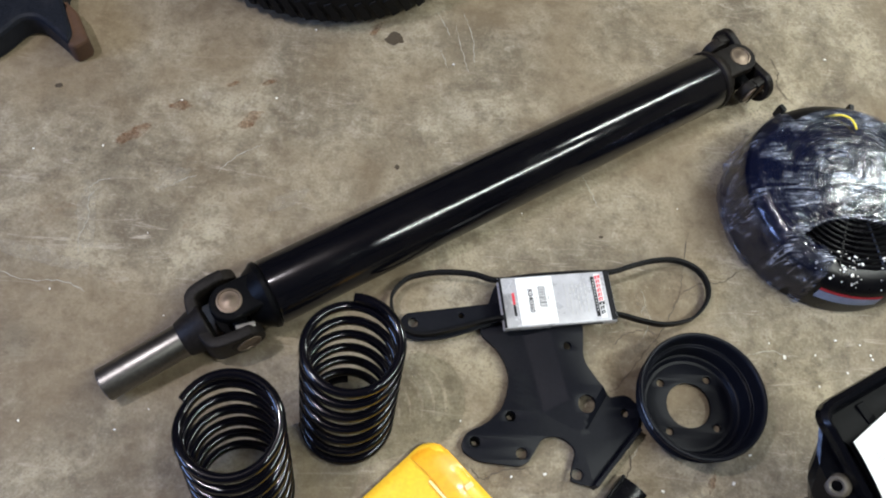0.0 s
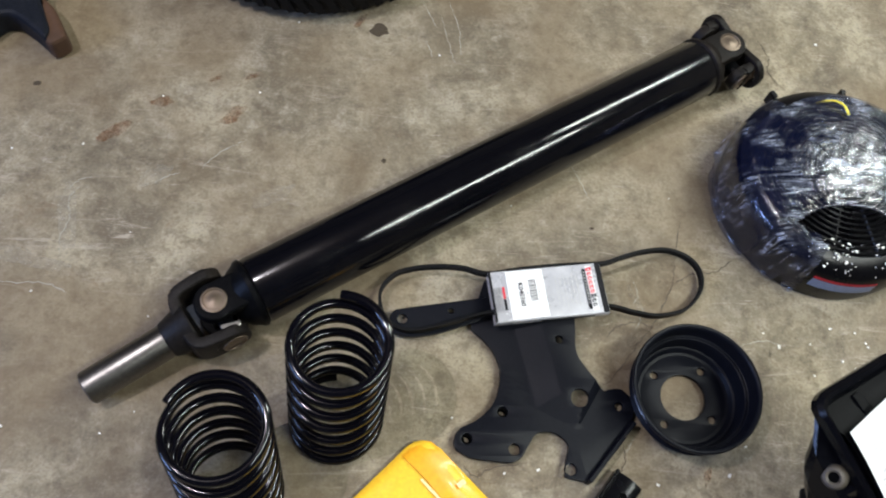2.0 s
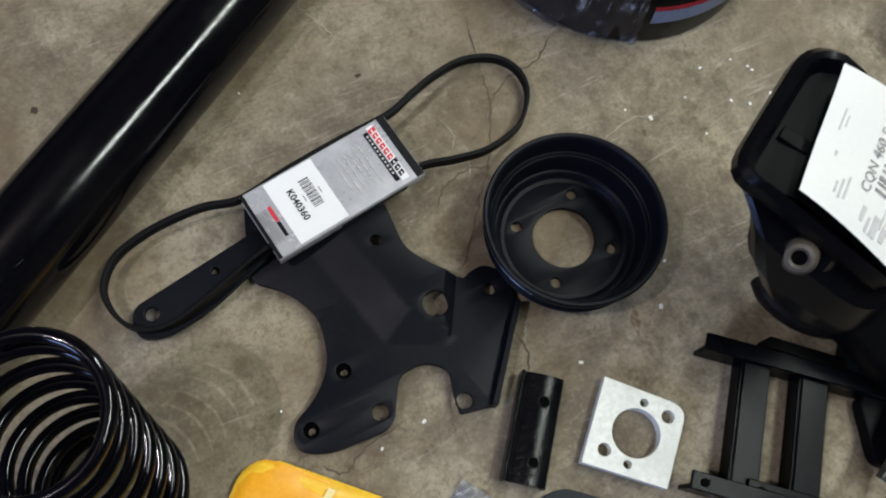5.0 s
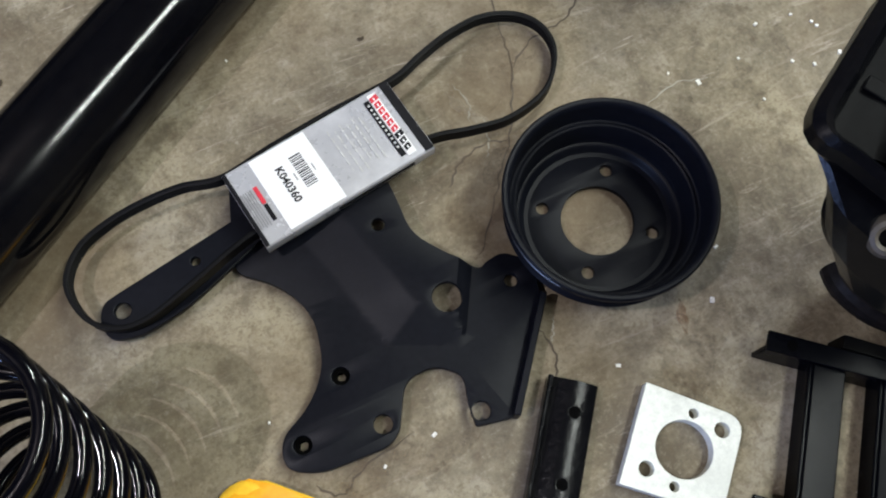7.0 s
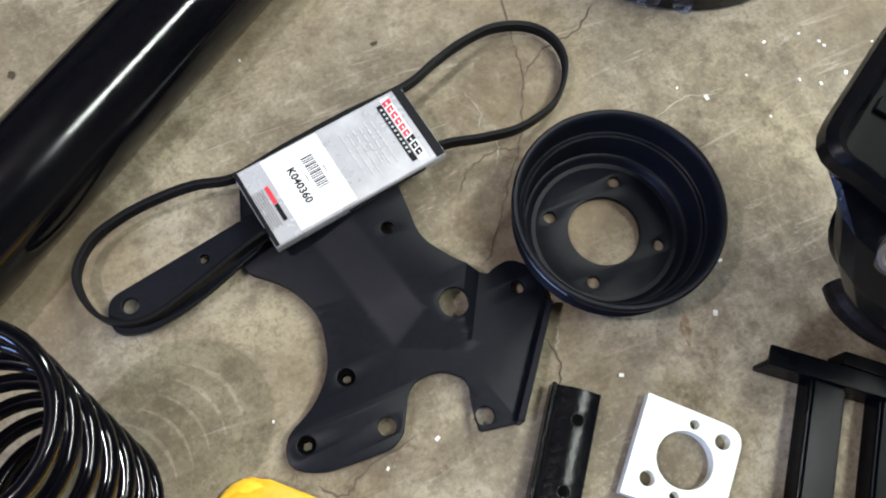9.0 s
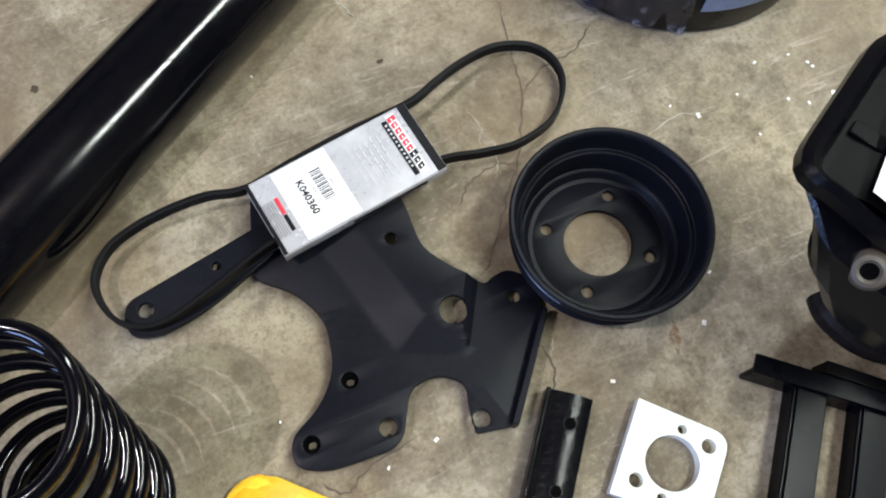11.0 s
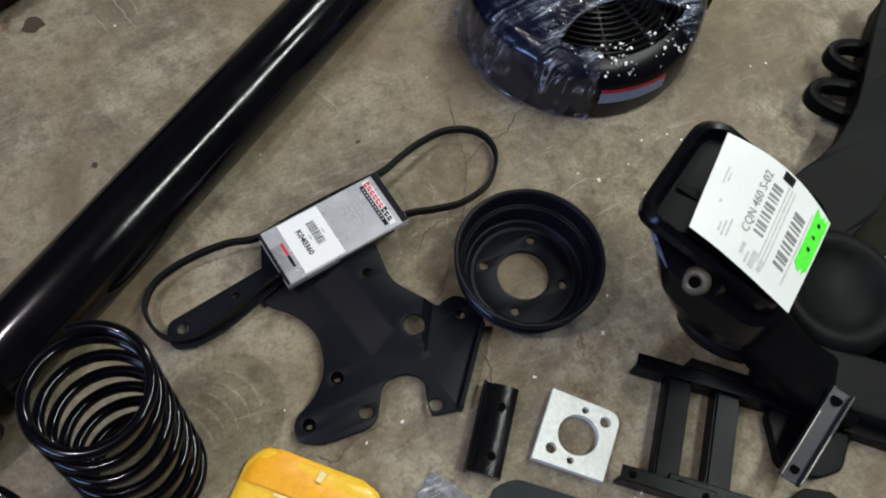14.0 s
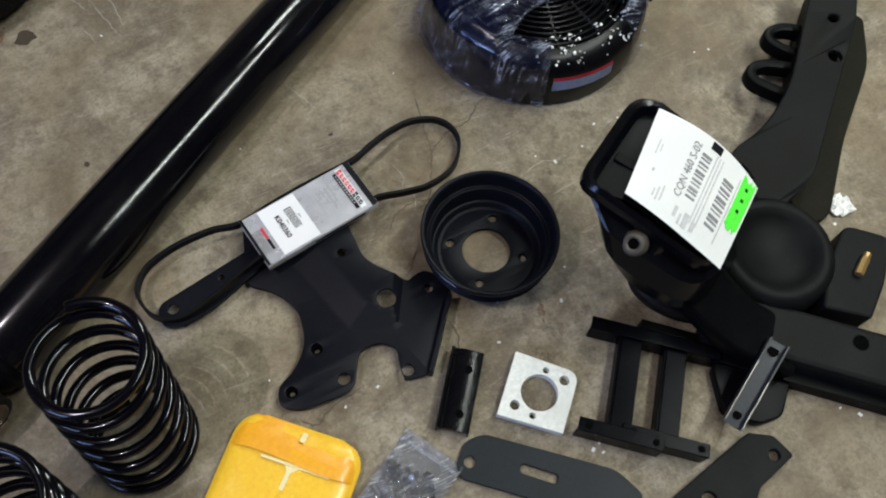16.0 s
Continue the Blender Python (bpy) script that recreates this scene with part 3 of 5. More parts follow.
for n in (-1, 1):
    path = [HUB + (HUB - TIP).normalized() * 0.012 + AXN * n * 0.012, on_axis(J - 0.034, n * 0.032, -0.002), on_axis(J - 0.012, n * 0.037), on_axis(J + 0.006, n * 0.038)]
    sec = rounded([(-0.0225, -0.007, 0.004), (0.0225, -0.007, 0.004), (0.0225, 0.007, 0.004), (-0.0225, 0.007, 0.004)], 3)
    own = sweep(spline(path, 5), [(u, s) for s, u in sec], up=(0, 0, 1))
    join(bm, own)
    rod(on_axis(J, n * 0.031), on_axis(J, n * 0.0445), 0.0210, None, 30, bm, 0.002)
slip = part("slip_yoke", bm, CAST_IRON, shaft, "dark cast iron slip yoke")
for n in (-1, 1):
    cap(on_axis(J, n * 0.0445), AXN * n, slip)
d = (TIP - HUB).normalized()
part("stub", lathe([(0.015, 0), (0.0185, 0), (0.0198, 0.0015), (0.0198, 0.118), (0.0192, 0.122), (0.015, 0.122), (0.015, 0.02)], along(TIP, HUB), 44), BARE_STEEL, slip, "bare machined steel stub tube")
part("clip", box((0.022, 0.007, 0.005), Matrix.Translation(on_axis(J + 0.004, 0.030, 0.016)) @ pose(0, 0, 0, 12, 0, 20), 0.0012), BARE_STEEL, slip, "shiny snap ring end")

# flange yoke at the far end
F = 0.638 + 0.064
bm = bmesh.new()
for n in (-1, 1):
    rod(on_axis(F, n * 0.032), on_axis(F, n * 0.046), 0.019, None, 30, bm, 0.002)
    sec = rounded([(-0.02, -0.007, 0.004), (0.02, -0.007, 0.004), (0.02, 0.007, 0.004), (-0.02, 0.007, 0.004)], 3)
    sweep([on_axis(F, n * 0.042), on_axis(F + 0.012, n * 0.040), on_axis(F + 0.022, n * 0.038)], [(u, s) for s, u in sec], up=(0, 0, 1), bm=bm)
own = plate(rounded([(-0.060, -0.012, 0.012), (-0.046, -0.026, 0.012), (0.046, -0.026, 0.012), (0.060, -0.012, 0.012), (0.060, 0.012, 0.012), (0.046, 0.026, 0.012), (0.0, 0.018, 0.03), (-0.046, 0.026, 0.012), (-0.060, 0.012, 0.012)]),
            [ring2d(-0.047, 0, 0.006), ring2d(0.047, 0, 0.006), ring2d(0, 0, 0.012)], 0, 0.010, 0.0015)
own.transform(Matrix.Translation(on_axis(F + 0.017)) @ Matrix((AXN, UP, AXN.cross(UP))).transposed().to_4x4())
if AXN.cross(UP).dot(AXD) < 0:
    bmesh.ops.translate(own, verts=own.verts, vec=AXD * 0.008)
join(bm, own)
flange = part("flange_yoke", bm, CAST_IRON, shaft, "dark cast flange yoke with rust stains")
for n in (-1, 1):
    cap(on_axis(F, n * 0.046), AXN * n, flange)
part("rust_patch", rod(on_axis(F + 0.010, 0.0462), on_axis(F + 0.010, 0.0474), 0.014, None, 24), RUSTY, flange, "orange rust on the ear")

# ---- coil springs ----
def coil_spring(start, lean):
    mean, wire, turns, per = 0.0485, 0.0051, 7.0, 48
    path, lean = [], Vector(lean)
    for k in range(int(turns * per) + 1):
        a = k / per
        z = wire + 0.160 * (0.06 * min(a, 1) + 0.88 * max(0, min(1, (a - 0.8) / (turns - 1.6))) + 0.06 * max(0, a - turns + 1))
        ang = 2 * math.pi * (a - turns) + start
        path.append(Vector((mean * math.cos(ang), mean * math.sin(ang), z)) + lean * z)
    return path, wire


for x, y, start, lean in ((0.081, 0.342, 1.62, (0.026, 0.248, 0)), (-0.021, 0.256, 2.75, (-0.022, 0.252, 0))):
    spring = thing("coil_spring", x, y, 0.0, "gloss black coil spring standing upright beside the shaft", "spring", "coil springs")
    path, wire = coil_spring(start, lean)
    path = [p + Vector((x, y, 0)) for p in path]
    part("coil", sweep(path, circle(wire, 16)), SPRING_BLACK, spring)
    d = (path[-1] - path[-3]).normalized()
    part("wire_end", rod(path[-1] - d * 0.0002, path[-1] + d * 0.0008, wire * 0.98, wire * 0.8, 16), SPRING_BLACK, spring, "blunt black wire end")

# ---- belt with its card sleeve ----
LOOP = [(0.250, 0.519), (0.221, 0.5255), (0.192, 0.5275), (0.163, 0.525), (0.139, 0.516), (0.1235, 0.494), (0.128, 0.466), (0.145, 0.450), (0.168, 0.447), (0.205, 0.456), (0.252, 0.470), (0.30, 0.477), (0.35, 0.482),
        (0.397, 0.486), (0.430, 0.481), (0.463, 0.481), (0.500, 0.494), (0.522, 0.520), (0.524, 0.545), (0.510, 0.564), (0.482, 0.571), (0.450, 0.564), (0.420, 0.552), (0.392, 0.541), (0.34, 0.535), (0.29, 0.527)]


def belt_height(x):
    return 0.0290 - 0.012 * smoothstep(0.25, 0.13, x) - 0.019 * smoothstep(0.40, 0.52, x)


belt = thing("drive_belt", 0.32, 0.50, 0.0, "looped black ribbed rubber belt lying on edge", "belt")
track = spline([(x, y, belt_height(x)) for x, y in LOOP], 8, True)
part("band", sweep(track, [(0.0019, -0.0055), (0.0019, 0.0055), (-0.0003, 0.0055), (-0.0003, -0.0055)], closed=True, up=(0, 0, 1)), RUBBER, belt)
for k in range(4):
    h = -0.00413 + 0.00275 * k
    part("rib", sweep(track, [(0.0, h - 0.0012), (0.0, h + 0.0012), (-0.0018, h + 0.0006), (-0.0018, h - 0.0006)], closed=True, up=(0, 0, 1)), RUBBER, belt)

SU, SV = Vector((0.988, 0.152, 0)).normalized(), Vector((-0.152, 0.988, 0)).normalized()
SC, SL, SW, SZ = Vector((0.3230, 0.4972, 0)), 0.139, 0.065, 0.0370
SH = 0.0062
SM = Matrix((SU, SV, UP)).transposed().to_4x4()
SM.translation = SC


def on_sleeve(u, v, z=0.0):
    return SC + SU * ((u - 0.5) * SL) + SV * (v * SW / 2) + UP * (SZ + z)


sleeve = thing("card_sleeve", SC.x, SC.y, 0.014, "silver and white card sleeve round the belt, on the black bracket", "packaging")
outer = rounded([(-SW / 2, -SH, 0.003), (SW / 2, -SH, 0.003), (SW / 2, SH, 0.003), (-SW / 2, SH, 0.003)], 3)
inner = [(s * 0.975, u * 0.93) for s, u in outer]
bm = bmesh.new()
ring = []
for x in (-SL / 2, SL / 2):
    for loop in (outer, inner):
        ring.append([bm.verts.new((x, s, u + SZ - SH)) for s, u in loop])
n = len(outer)
for a, b in ((0, 2), (1, 3), (0, 1), (2, 3)):
    for k in range(n):
        bm.faces.new((ring[a][k], ring[a][(k + 1) % n], ring[b][(k + 1) % n], ring[b][k]))
bmesh.ops.recalc_face_normals(bm, faces=bm.faces)
bm.transform(SM)
part("card", bm, SILVER_CARD, sleeve, "shiny silver printed card")


def print_bar(u0, u1, v0, v1, mat, parent, name="printed_bar", z=0.0004, skew=0.0):
    bm = bmesh.new()
    for zz in (0, 0.0003):
        for u, v in ((u0, v0), (u1, v0 + skew), (u1, v1 + skew), (u0, v1)):
            bm.verts.new(on_sleeve(u, v, z + zz - 0.0003))
    bm.verts.ensure_lookup_table()
    v = bm.verts[:]
    for f in ((4, 5, 6, 7), (0, 3, 2, 1), (0, 1, 5, 4), (1, 2, 6, 5), (2, 3, 7, 6), (3, 0, 4, 7)):
        bm.faces.new([v[k] for k in f])
    bmesh.ops.recalc_face_normals(bm, faces=bm.faces)
    return part(name, bm, mat, parent, smooth=False)


print_bar(0.15, 0.475, -0.93, 0.93, WHITE_CARD, sleeve, "white_panel")
print_bar(0.0, 0.022, -0.98, 0.98, BLACK_INK, sleeve, "end_edge")
print_bar(0.948, 0.998, -0.98, 0.98, BLACK_INK, sleeve, "end_edge")
for k in range(16):
    w = (0.9, 0.4, 0.6, 0.3)[k % 4]
    print_bar(0.335, 0.40, 0.50 - k * 0.052, 0.50 - k * 0.052 + 0.028 * w + 0.008, BLACK_INK, sleeve, "barcode_bar", 0.0008)
M = Matrix((-SV, SU, UP)).transposed().to_4x4()
M.translation = on_sleeve(0.262, 0.0, 0.0008)
words("K040360", 0.0083, M, BLACK_INK, sleeve, "part_number", bold=0.00022)
for u in (0.30, 0.405):
    print_bar(u + 0.012, u + 0.018, -0.02, 0.16, GREY_INK, sleeve, z=0.0008)
# logo as plain shapes, and unreadable small print
print_bar(0.860, 0.911, -0.86, 0.88, WHITE_CARD, sleeve, "logo_shape", 0.0006)
for k in range(9):
    tall = 0.008 if k in (0, 6) else 0.0
    print_bar(0.866 - tall / 2, 0.902 + tall, 0.66 - 0.175 * k, 0.795 - 0.175 * k, RED_INK if k < 6 else BLACK_INK, sleeve, "logo_shape", 0.0010, 0.04)
    print_bar(0.880, 0.888, 0.69 - 0.175 * k, 0.755 - 0.175 * k, WHITE_CARD, sleeve, "logo_shape", 0.0014, 0.01)
print_bar(0.825, 0.855, -0.80, 0.78, BLACK_INK, sleeve, "logo_shape", 0.0006)
for k in range(11):
    print_bar(0.834, 0.846, 0.62 - 0.12 * k, 0.67 - 0.12 * k, FAINT_INK, sleeve, z=0.0010)
rnd = random.Random(3)
for k in range(6):
    v = 0.62 - 0.08 * (k % 2)
    while v > -0.5:
        w = rnd.uniform(0.08, 0.22)
        print_bar(0.575 + 0.036 * k, 0.583 + 0.036 * k, v - w, v, FAINT_INK, sleeve, z=0.0006)
        v -= w + 0.06
print_bar(0.10, 0.122, -0.55, -0.12, BLACK_INK, sleeve, "logo_shape", 0.0006)
print_bar(0.10, 0.122, -0.10, 0.35, RED_INK, sleeve, "logo_shape", 0.0006)
for k in range(5):
    print_bar(0.028 + 0.013 * k, 0.033 + 0.013 * k, -0.62 + 0.05 * (k % 2), 0.34, GREY_INK, sleeve, z=0.0006)
bm = box((SL * 0.46, 0.0006, 0.0035), SM @ Matrix.Translation((0.02, -SW / 2 - 0.0003, SZ - SH)))
part("printed_bar", bm, BLACK_INK, sleeve, smooth=False)

# ---- bracket plate ----
T = 0.006
OUT = rounded([(0.352, 0.520, 0.004), (0.358, 0.470, 0.02), (0.356, 0.428, 0.012), (0.374, 0.402, 0.02), (0.391, 0.386, 0.004), (0.397, 0.389, 0.006), (0.411, 0.391, 0.008), (0.427, 0.376, 0.012), (0.424, 0.361, 0.006), (0.421, 0.350, 0.003), (0.365, 0.2815, 0.003), (0.339, 0.2865, 0.003),
               (0.3415, 0.306, 0.008), (0.347, 0.322, 0.016), (0.331, 0.337, 0.018), (0.308, 0.335, 0.016), (0.299, 0.319, 0.010), (0.2915, 0.306, 0.003), (0.281, 0.2995, 0.006), (0.232, 0.303, 0.018), (0.212, 0.315, 0.014), (0.217, 0.335, 0.010),
               (0.243, 0.347, 0.02), (0.262, 0.368, 0.025), (0.270, 0.405, 0.03), (0.256, 0.435, 0.03), (0.232, 0.455, 0.02), (0.234, 0.470, 0.004), (0.250, 0.520, 0.004)], 6)
HOLES = [ring2d(0.270, 0.357, 0.0062), ring2d(0.229, 0.325, 0.0062), ring2d(0.283, 0.315, 0.0065), ring2d(0.347, 0.295, 0.0065), ring2d(0.407, 0.369, 0.0048), ring2d(0.359, 0.375, 0.0105, 28), ring2d(0.337, 0.444, 0.0048)]


def bracket_height(x, y):
    """A pressed pad, raised beside the sleeve, with a long slope in the west and a short one in the east."""
    w = ((x - 0.283) * 0.966 + (y - 0.455) * 0.257) / 0.036
    e = ((0.362 - x) * 0.86 + (y - 0.349) * 0.51) / 0.010
    s = (y - 0.352 + (x - 0.33) * 0.45) / 0.032
    return 0.010 * min(max(0, min(1, w)), max(0, min(1, e)), max(0, min(1, s)))


bracket = thing("mounting_bracket", 0.31, 0.38, 0.0, "satin black steel bracket plate with bolt holes on the concrete", "bracket")
RISE = 0.006
bm = plate(OUT, HOLES, RISE, RISE + T, 0.0008)
for k in range(9):
    cut(bm, [((0.283 + 0.0045 * k * 1.035, 0.455), (0.283 + 0.0045 * k * 1.035 + 0.257, 0.455 - 0.966))])
for k in range(6):
    cut(bm, [((0.250, 0.388 + 0.0064 * k), (0.450, 0.298 + 0.0064 * k))])
for k in range(4):
    cut(bm, [((0.362 - k * 0.0039, 0.349), (0.362 - k * 0.0039 + 0.51 * 0.1, 0.349 + 0.86 * 0.1))])
lift(bm, bracket_height)
part("plate", bm, SATIN_BLACK, bracket)
# nuts in the shaded-bore black, so that these two holes look dark
for x, y in ((0.270, 0.357), (0.229, 0.325)):
    part("weld_nut", lathe([(0.0034, 0.0), (0.0090, 0.0), (0.0090, RISE + 0.0005), (0.0034, RISE + 0.0005)], Matrix.Translation((x, y, 0)), 6), HOLE_BLACK, bracket, "dark nut under the hole")
# turned-down edge on the east side, and the arm
part("side_flange", box((0.0885, 0.005, 0.0205), Matrix.Translation((0.3945, 0.3155, 0.01025)) @ pose(0, 0, 0, 0, 0, 50.8), 0.001), SATIN_BLACK, bracket)
arm = plate(rounded([(0.140, 0.474, 0.006), (0.134, 0.462, 0.010), (0.136, 0.446, 0.012), (0.156, 0.440, 0.012), (0.190, 0.445, 0.02), (0.224, 0.458, 0.02), (0.262, 0.473, 0.004), (0.258, 0.497, 0.004)]),
            [ring2d(0.209, 0.476, 0.0034), ring2d(0.151, 0.463, 0.0058)], 0.0085, 0.0135, 0.0008)
part("arm", arm, SATIN_BLACK, bracket, "flat black arm with two holes")
part("arm_foot", box((0.075, 0.004, 0.0088), Matrix.Translation((0.190, 0.4555, 0.0044)) @ pose(0, 0, 0, 0, 0, 16), 0.0008), SATIN_BLACK, bracket)

# ---- pulley ----
PX, PY = 0.4872, 0.3842
pulley = thing("pulley", PX, PY, 0.0, "satin black steel belt pulley with four bolt holes", "pulley")
PM = Matrix.Translation((PX, PY, 0))
prof = [(0.0515, 0.002), (0.054, 0.003), (0.0575, 0.006), (0.0640, 0.020), (0.0640, 0.023), (0.0650, 0.026)]
prof += [(0.0705, 0.028), (0.0725, 0.030), (0.0705, 0.0325), (0.0725, 0.035), (0.0705, 0.0375), (0.0725, 0.040), (0.0705, 0.0425), (0.0725, 0.045)]
prof += [(0.0745, 0.049), (0.0756, 0.053), (0.0754, 0.0555), (0.0742, 0.0568), (0.0722, 0.0566), (0.0704, 0.0552), (0.0692, 0.0522), (0.0686, 0.0370), (0.0680, 0.0352)]
prof += [(0.0668, 0.0346), (0.0648, 0.0352), (0.0636, 0.0346), (0.0628, 0.0330), (0.0622, 0.0150), (0.0614, 0.0132), (0.0596, 0.0128), (0.0580, 0.0118), (0.0568, 0.0095), (0.0548, 0.0074), (0.0515, 0.0068)]
part("rim", lathe(prof, PM, 112), PULLEY_BLACK, pulley)
BOLT = [(PX + 0.0415 * math.cos(math.radians(a)), PY + 0.0415 * math.sin(math.radians(a))) for a in (52, 142, 232, 322)]
part("hub_plate", plate(ring2d(PX, PY, 0.0525, 72), [ring2d(PX + 0.0003, PY, 0.0272, 56)] + [ring2d(x, y, 0.0047, 18) for x, y in BOLT], 0.002, 0.0068, 0.0005), PULLEY_BLACK, pulley)
nick = [PM @ Vector((0.0757 * math.cos(math.radians(a)), 0.0757 * math.sin(math.radians(a)), 0.0545)) for a in range(178, 216, 3)]
part("scuff", sweep(nick, circle(0.0004, 5)), BARE_STEEL, pulley, "bright scuff on the rim")

# ---- aluminium plate ----
alu = plate(rounded([(0.459, 0.264, 0.001), (0.508, 0.213, 0.014), (0.460, 0.1655, 0.001), (0.4085, 0.213, 0.001)]),
            [ring2d(0.4595, 0.2135, 0.0195, 44), ring2d(0.4895, 0.2135, 0.0052), ring2d(0.4300, 0.2135, 0.0052), ring2d(0.4775, 0.2315, 0.0033), ring2d(0.4410, 0.1955, 0.0033)], 0.0, 0.011, 0.0006)
solo("adapter_plate", alu, ALU, "square pale aluminium plate with round centre hole", "plate")

# ---- short channel ----
channel = thing("channel_piece", 0.387, 0.251, 0.0, "short gloss black steel angle piece with two bolts", "bracket")
CD, CN = Vector((0.62, 0.785, 0)).normalized(), Vector((0.785, -0.62, 0)).normalized()
CM = Matrix((CD, CN, UP)).transposed().to_4x4()
CM.translation = (0.386, 0.2515, 0)
# pressed section: a raised lip, a groove, and a broad rounded back
back = [(-0.0125 + 0.029 * k / 10, 0.0135 + 0.0045 * math.sin(math.pi * (k + 0.6) / 11.2)) for k in range(11)]
sec = [(-0.0178, 0.0), (-0.0178, 0.0175), (-0.0170, 0.0192), (-0.0152, 0.0192), (-0.0145, 0.0175), (-0.0140, 0.0135)] + back + [(0.0172, 0.0125), (0.0172, 0.0), (0.0150, 0.0), (0.0150, 0.0105), (-0.0155, 0.0105), (-0.0155, 0.0)]
own = sweep([(-0.0435 + 0.0087 * k, 0, 0) for k in range(11)], [(-s_, u_) for s_, u_ in sec], up=(0, 0, 1))
own.transform(CM)
part("channel", own, WET_BLACK, channel)
for s_ in (-0.026, 0.022):
    c = CM @ Vector((s_, 0.0035, 0.0176))
    hole = part("hole", lathe([(0.0001, 0.0), (0.0040, 0.0), (0.0040, 0.0006), (0.0001, 0.0006)], Matrix.Translation(c), 18, False), HOLE_BLACK, channel, "dark drilled hole")
    part("hole_rim", lathe([(0.0038, 0.0), (0.0050, 0.0), (0.0048, 0.0010), (0.0040, 0.0010)], Matrix.Translation(c), 20), WET_BLACK, channel)

# ---- ladder-shaped bracket ----
def beam(a, b, width, depth, z, mat, parent, name, label="", bevel=0.001):
    a, b = Vector((*a, 0)), Vector((*b, 0))
    d = (b - a).normalized()
    m = Matrix((d, UP.cross(d), UP)).transposed().to_4x4()
    m.translation = (a + b) / 2 + UP * z
    return part(name, box(((b - a).length, width, depth), m, bevel), mat, parent, label)


ladder = thing("ladder_bracket", 0.56, 0.16, 0.0, "black welded steel bracket of two rails and two bars", "bracket")
for a, b in (((0.543, 0.253), (0.648, 0.163)), ((0.475, 0.166), (0.5415, 0.1085)), ((0.512, 0.1415), (0.580, 0.083))):
    low = 0.0022 if a[0] == 0.512 else 0.0
    rail_ob = beam(a, b, 0.0145, 0.004, 0.028 - low, SEMI_GLOSS, ladder, "rail")
    for k in (0.12, 0.90):
        c = Vector(a).lerp(Vector(b), k)
        part("hole", lathe([(0.0001, 0), (0.0036, 0), (0.0036, 0.0005), (0.0001, 0.0005)], Matrix.Translation((c.x, c.y, 0.030 - low)), 16, False), HOLE_BLACK, rail_ob, "dark bolt hole")
    beam((a[0] - 0.003, a[1] - 0.0035), (b[0] - 0.003, b[1] - 0.0035), 0.004, 0.026 - low, 0.013 - low / 2, SEMI_GLOSS, ladder, "rail_leg")
beam((0.592, 0.230), (0.645, 0.182), 0.010, 0.026, 0.013, DARK_STEEL, ladder, "back_leg")
for a, b in (((0.576, 0.221), (0.512, 0.143)), ((0.613, 0.190), (0.549, 0.112))):
    beam(a, b, 0.022, 0.004, 0.022, SEMI_GLOSS, ladder, "bar")
    beam((a[0] - 0.009, a[1] + 0.0075), (b[0] - 0.009, b[1] + 0.0075), 0.003, 0.020, 0.012, SEMI_GLOSS, ladder, "bar_web")

# ---- slotted bar ----
bar = plate(rounded([(0.349, 0.187, 0.006), (0.366, 0.204, 0.010), (0.388, 0.202, 0.008), (0.492, 0.111, 0.010), (0.504, 0.078, 0.008), (0.480, 0.052, 0.008), (0.455, 0.075, 0.002), (0.347, 0.172, 0.004)]),
            [ring2d(0.362, 0.183, 0.0060), rounded([(0.402, 0.152, 0.004), (0.409, 0.159, 0.004), (0.437, 0.132, 0.004), (0.430, 0.125, 0.004)])], 0.0, 0.006, 0.0006)
solo("slotted_bar", bar, SLATE, "flat slate black steel bar with a slot", "bar")

# ---- corner bracket in front ----
corner = thing("corner_bracket", 0.60, 0.03, 0.0, "flat black steel corner bracket with a bolt hole", "bracket")
part("plate", plate(rounded([(0.634, 0.082, 0.003), (0.656, 0.068, 0.004), (0.663, 0.042, 0.004), (0.612, 0.031, 0.006), (0.600, 0.020, 0.006), (0.515, 0.010, 0.003), (0.522, 0.061, 0.003)]),
                    [ring2d(0.645, 0.051, 0.0060), ring2d(0.559, 0.044, 0.008)], 0.004, 0.012, 0.001), FRAME_BLACK, corner)
part("foot", box((0.03, 0.012, 0.0045), pose(0.61, 0.052, 0.0022, 0, 0, 10)), DARK_STEEL, corner)
part("foot", box((0.03, 0.012, 0.0045), pose(0.535, 0.030, 0.0022, 0, 0, 10)), DARK_STEEL, corner)

# ---- yellow envelope ----
EC, EU, EV = Vector((0.228, 0.286, 0)), Vector((0.715, -0.70, 0)).normalized(), Vector((-0.70, -0.715, 0)).normalized()
envelope = thing("padded_envelope", 0.16, 0.22, 0.0, "yellow padded paper envelope with its flap stuck down", "envelope")


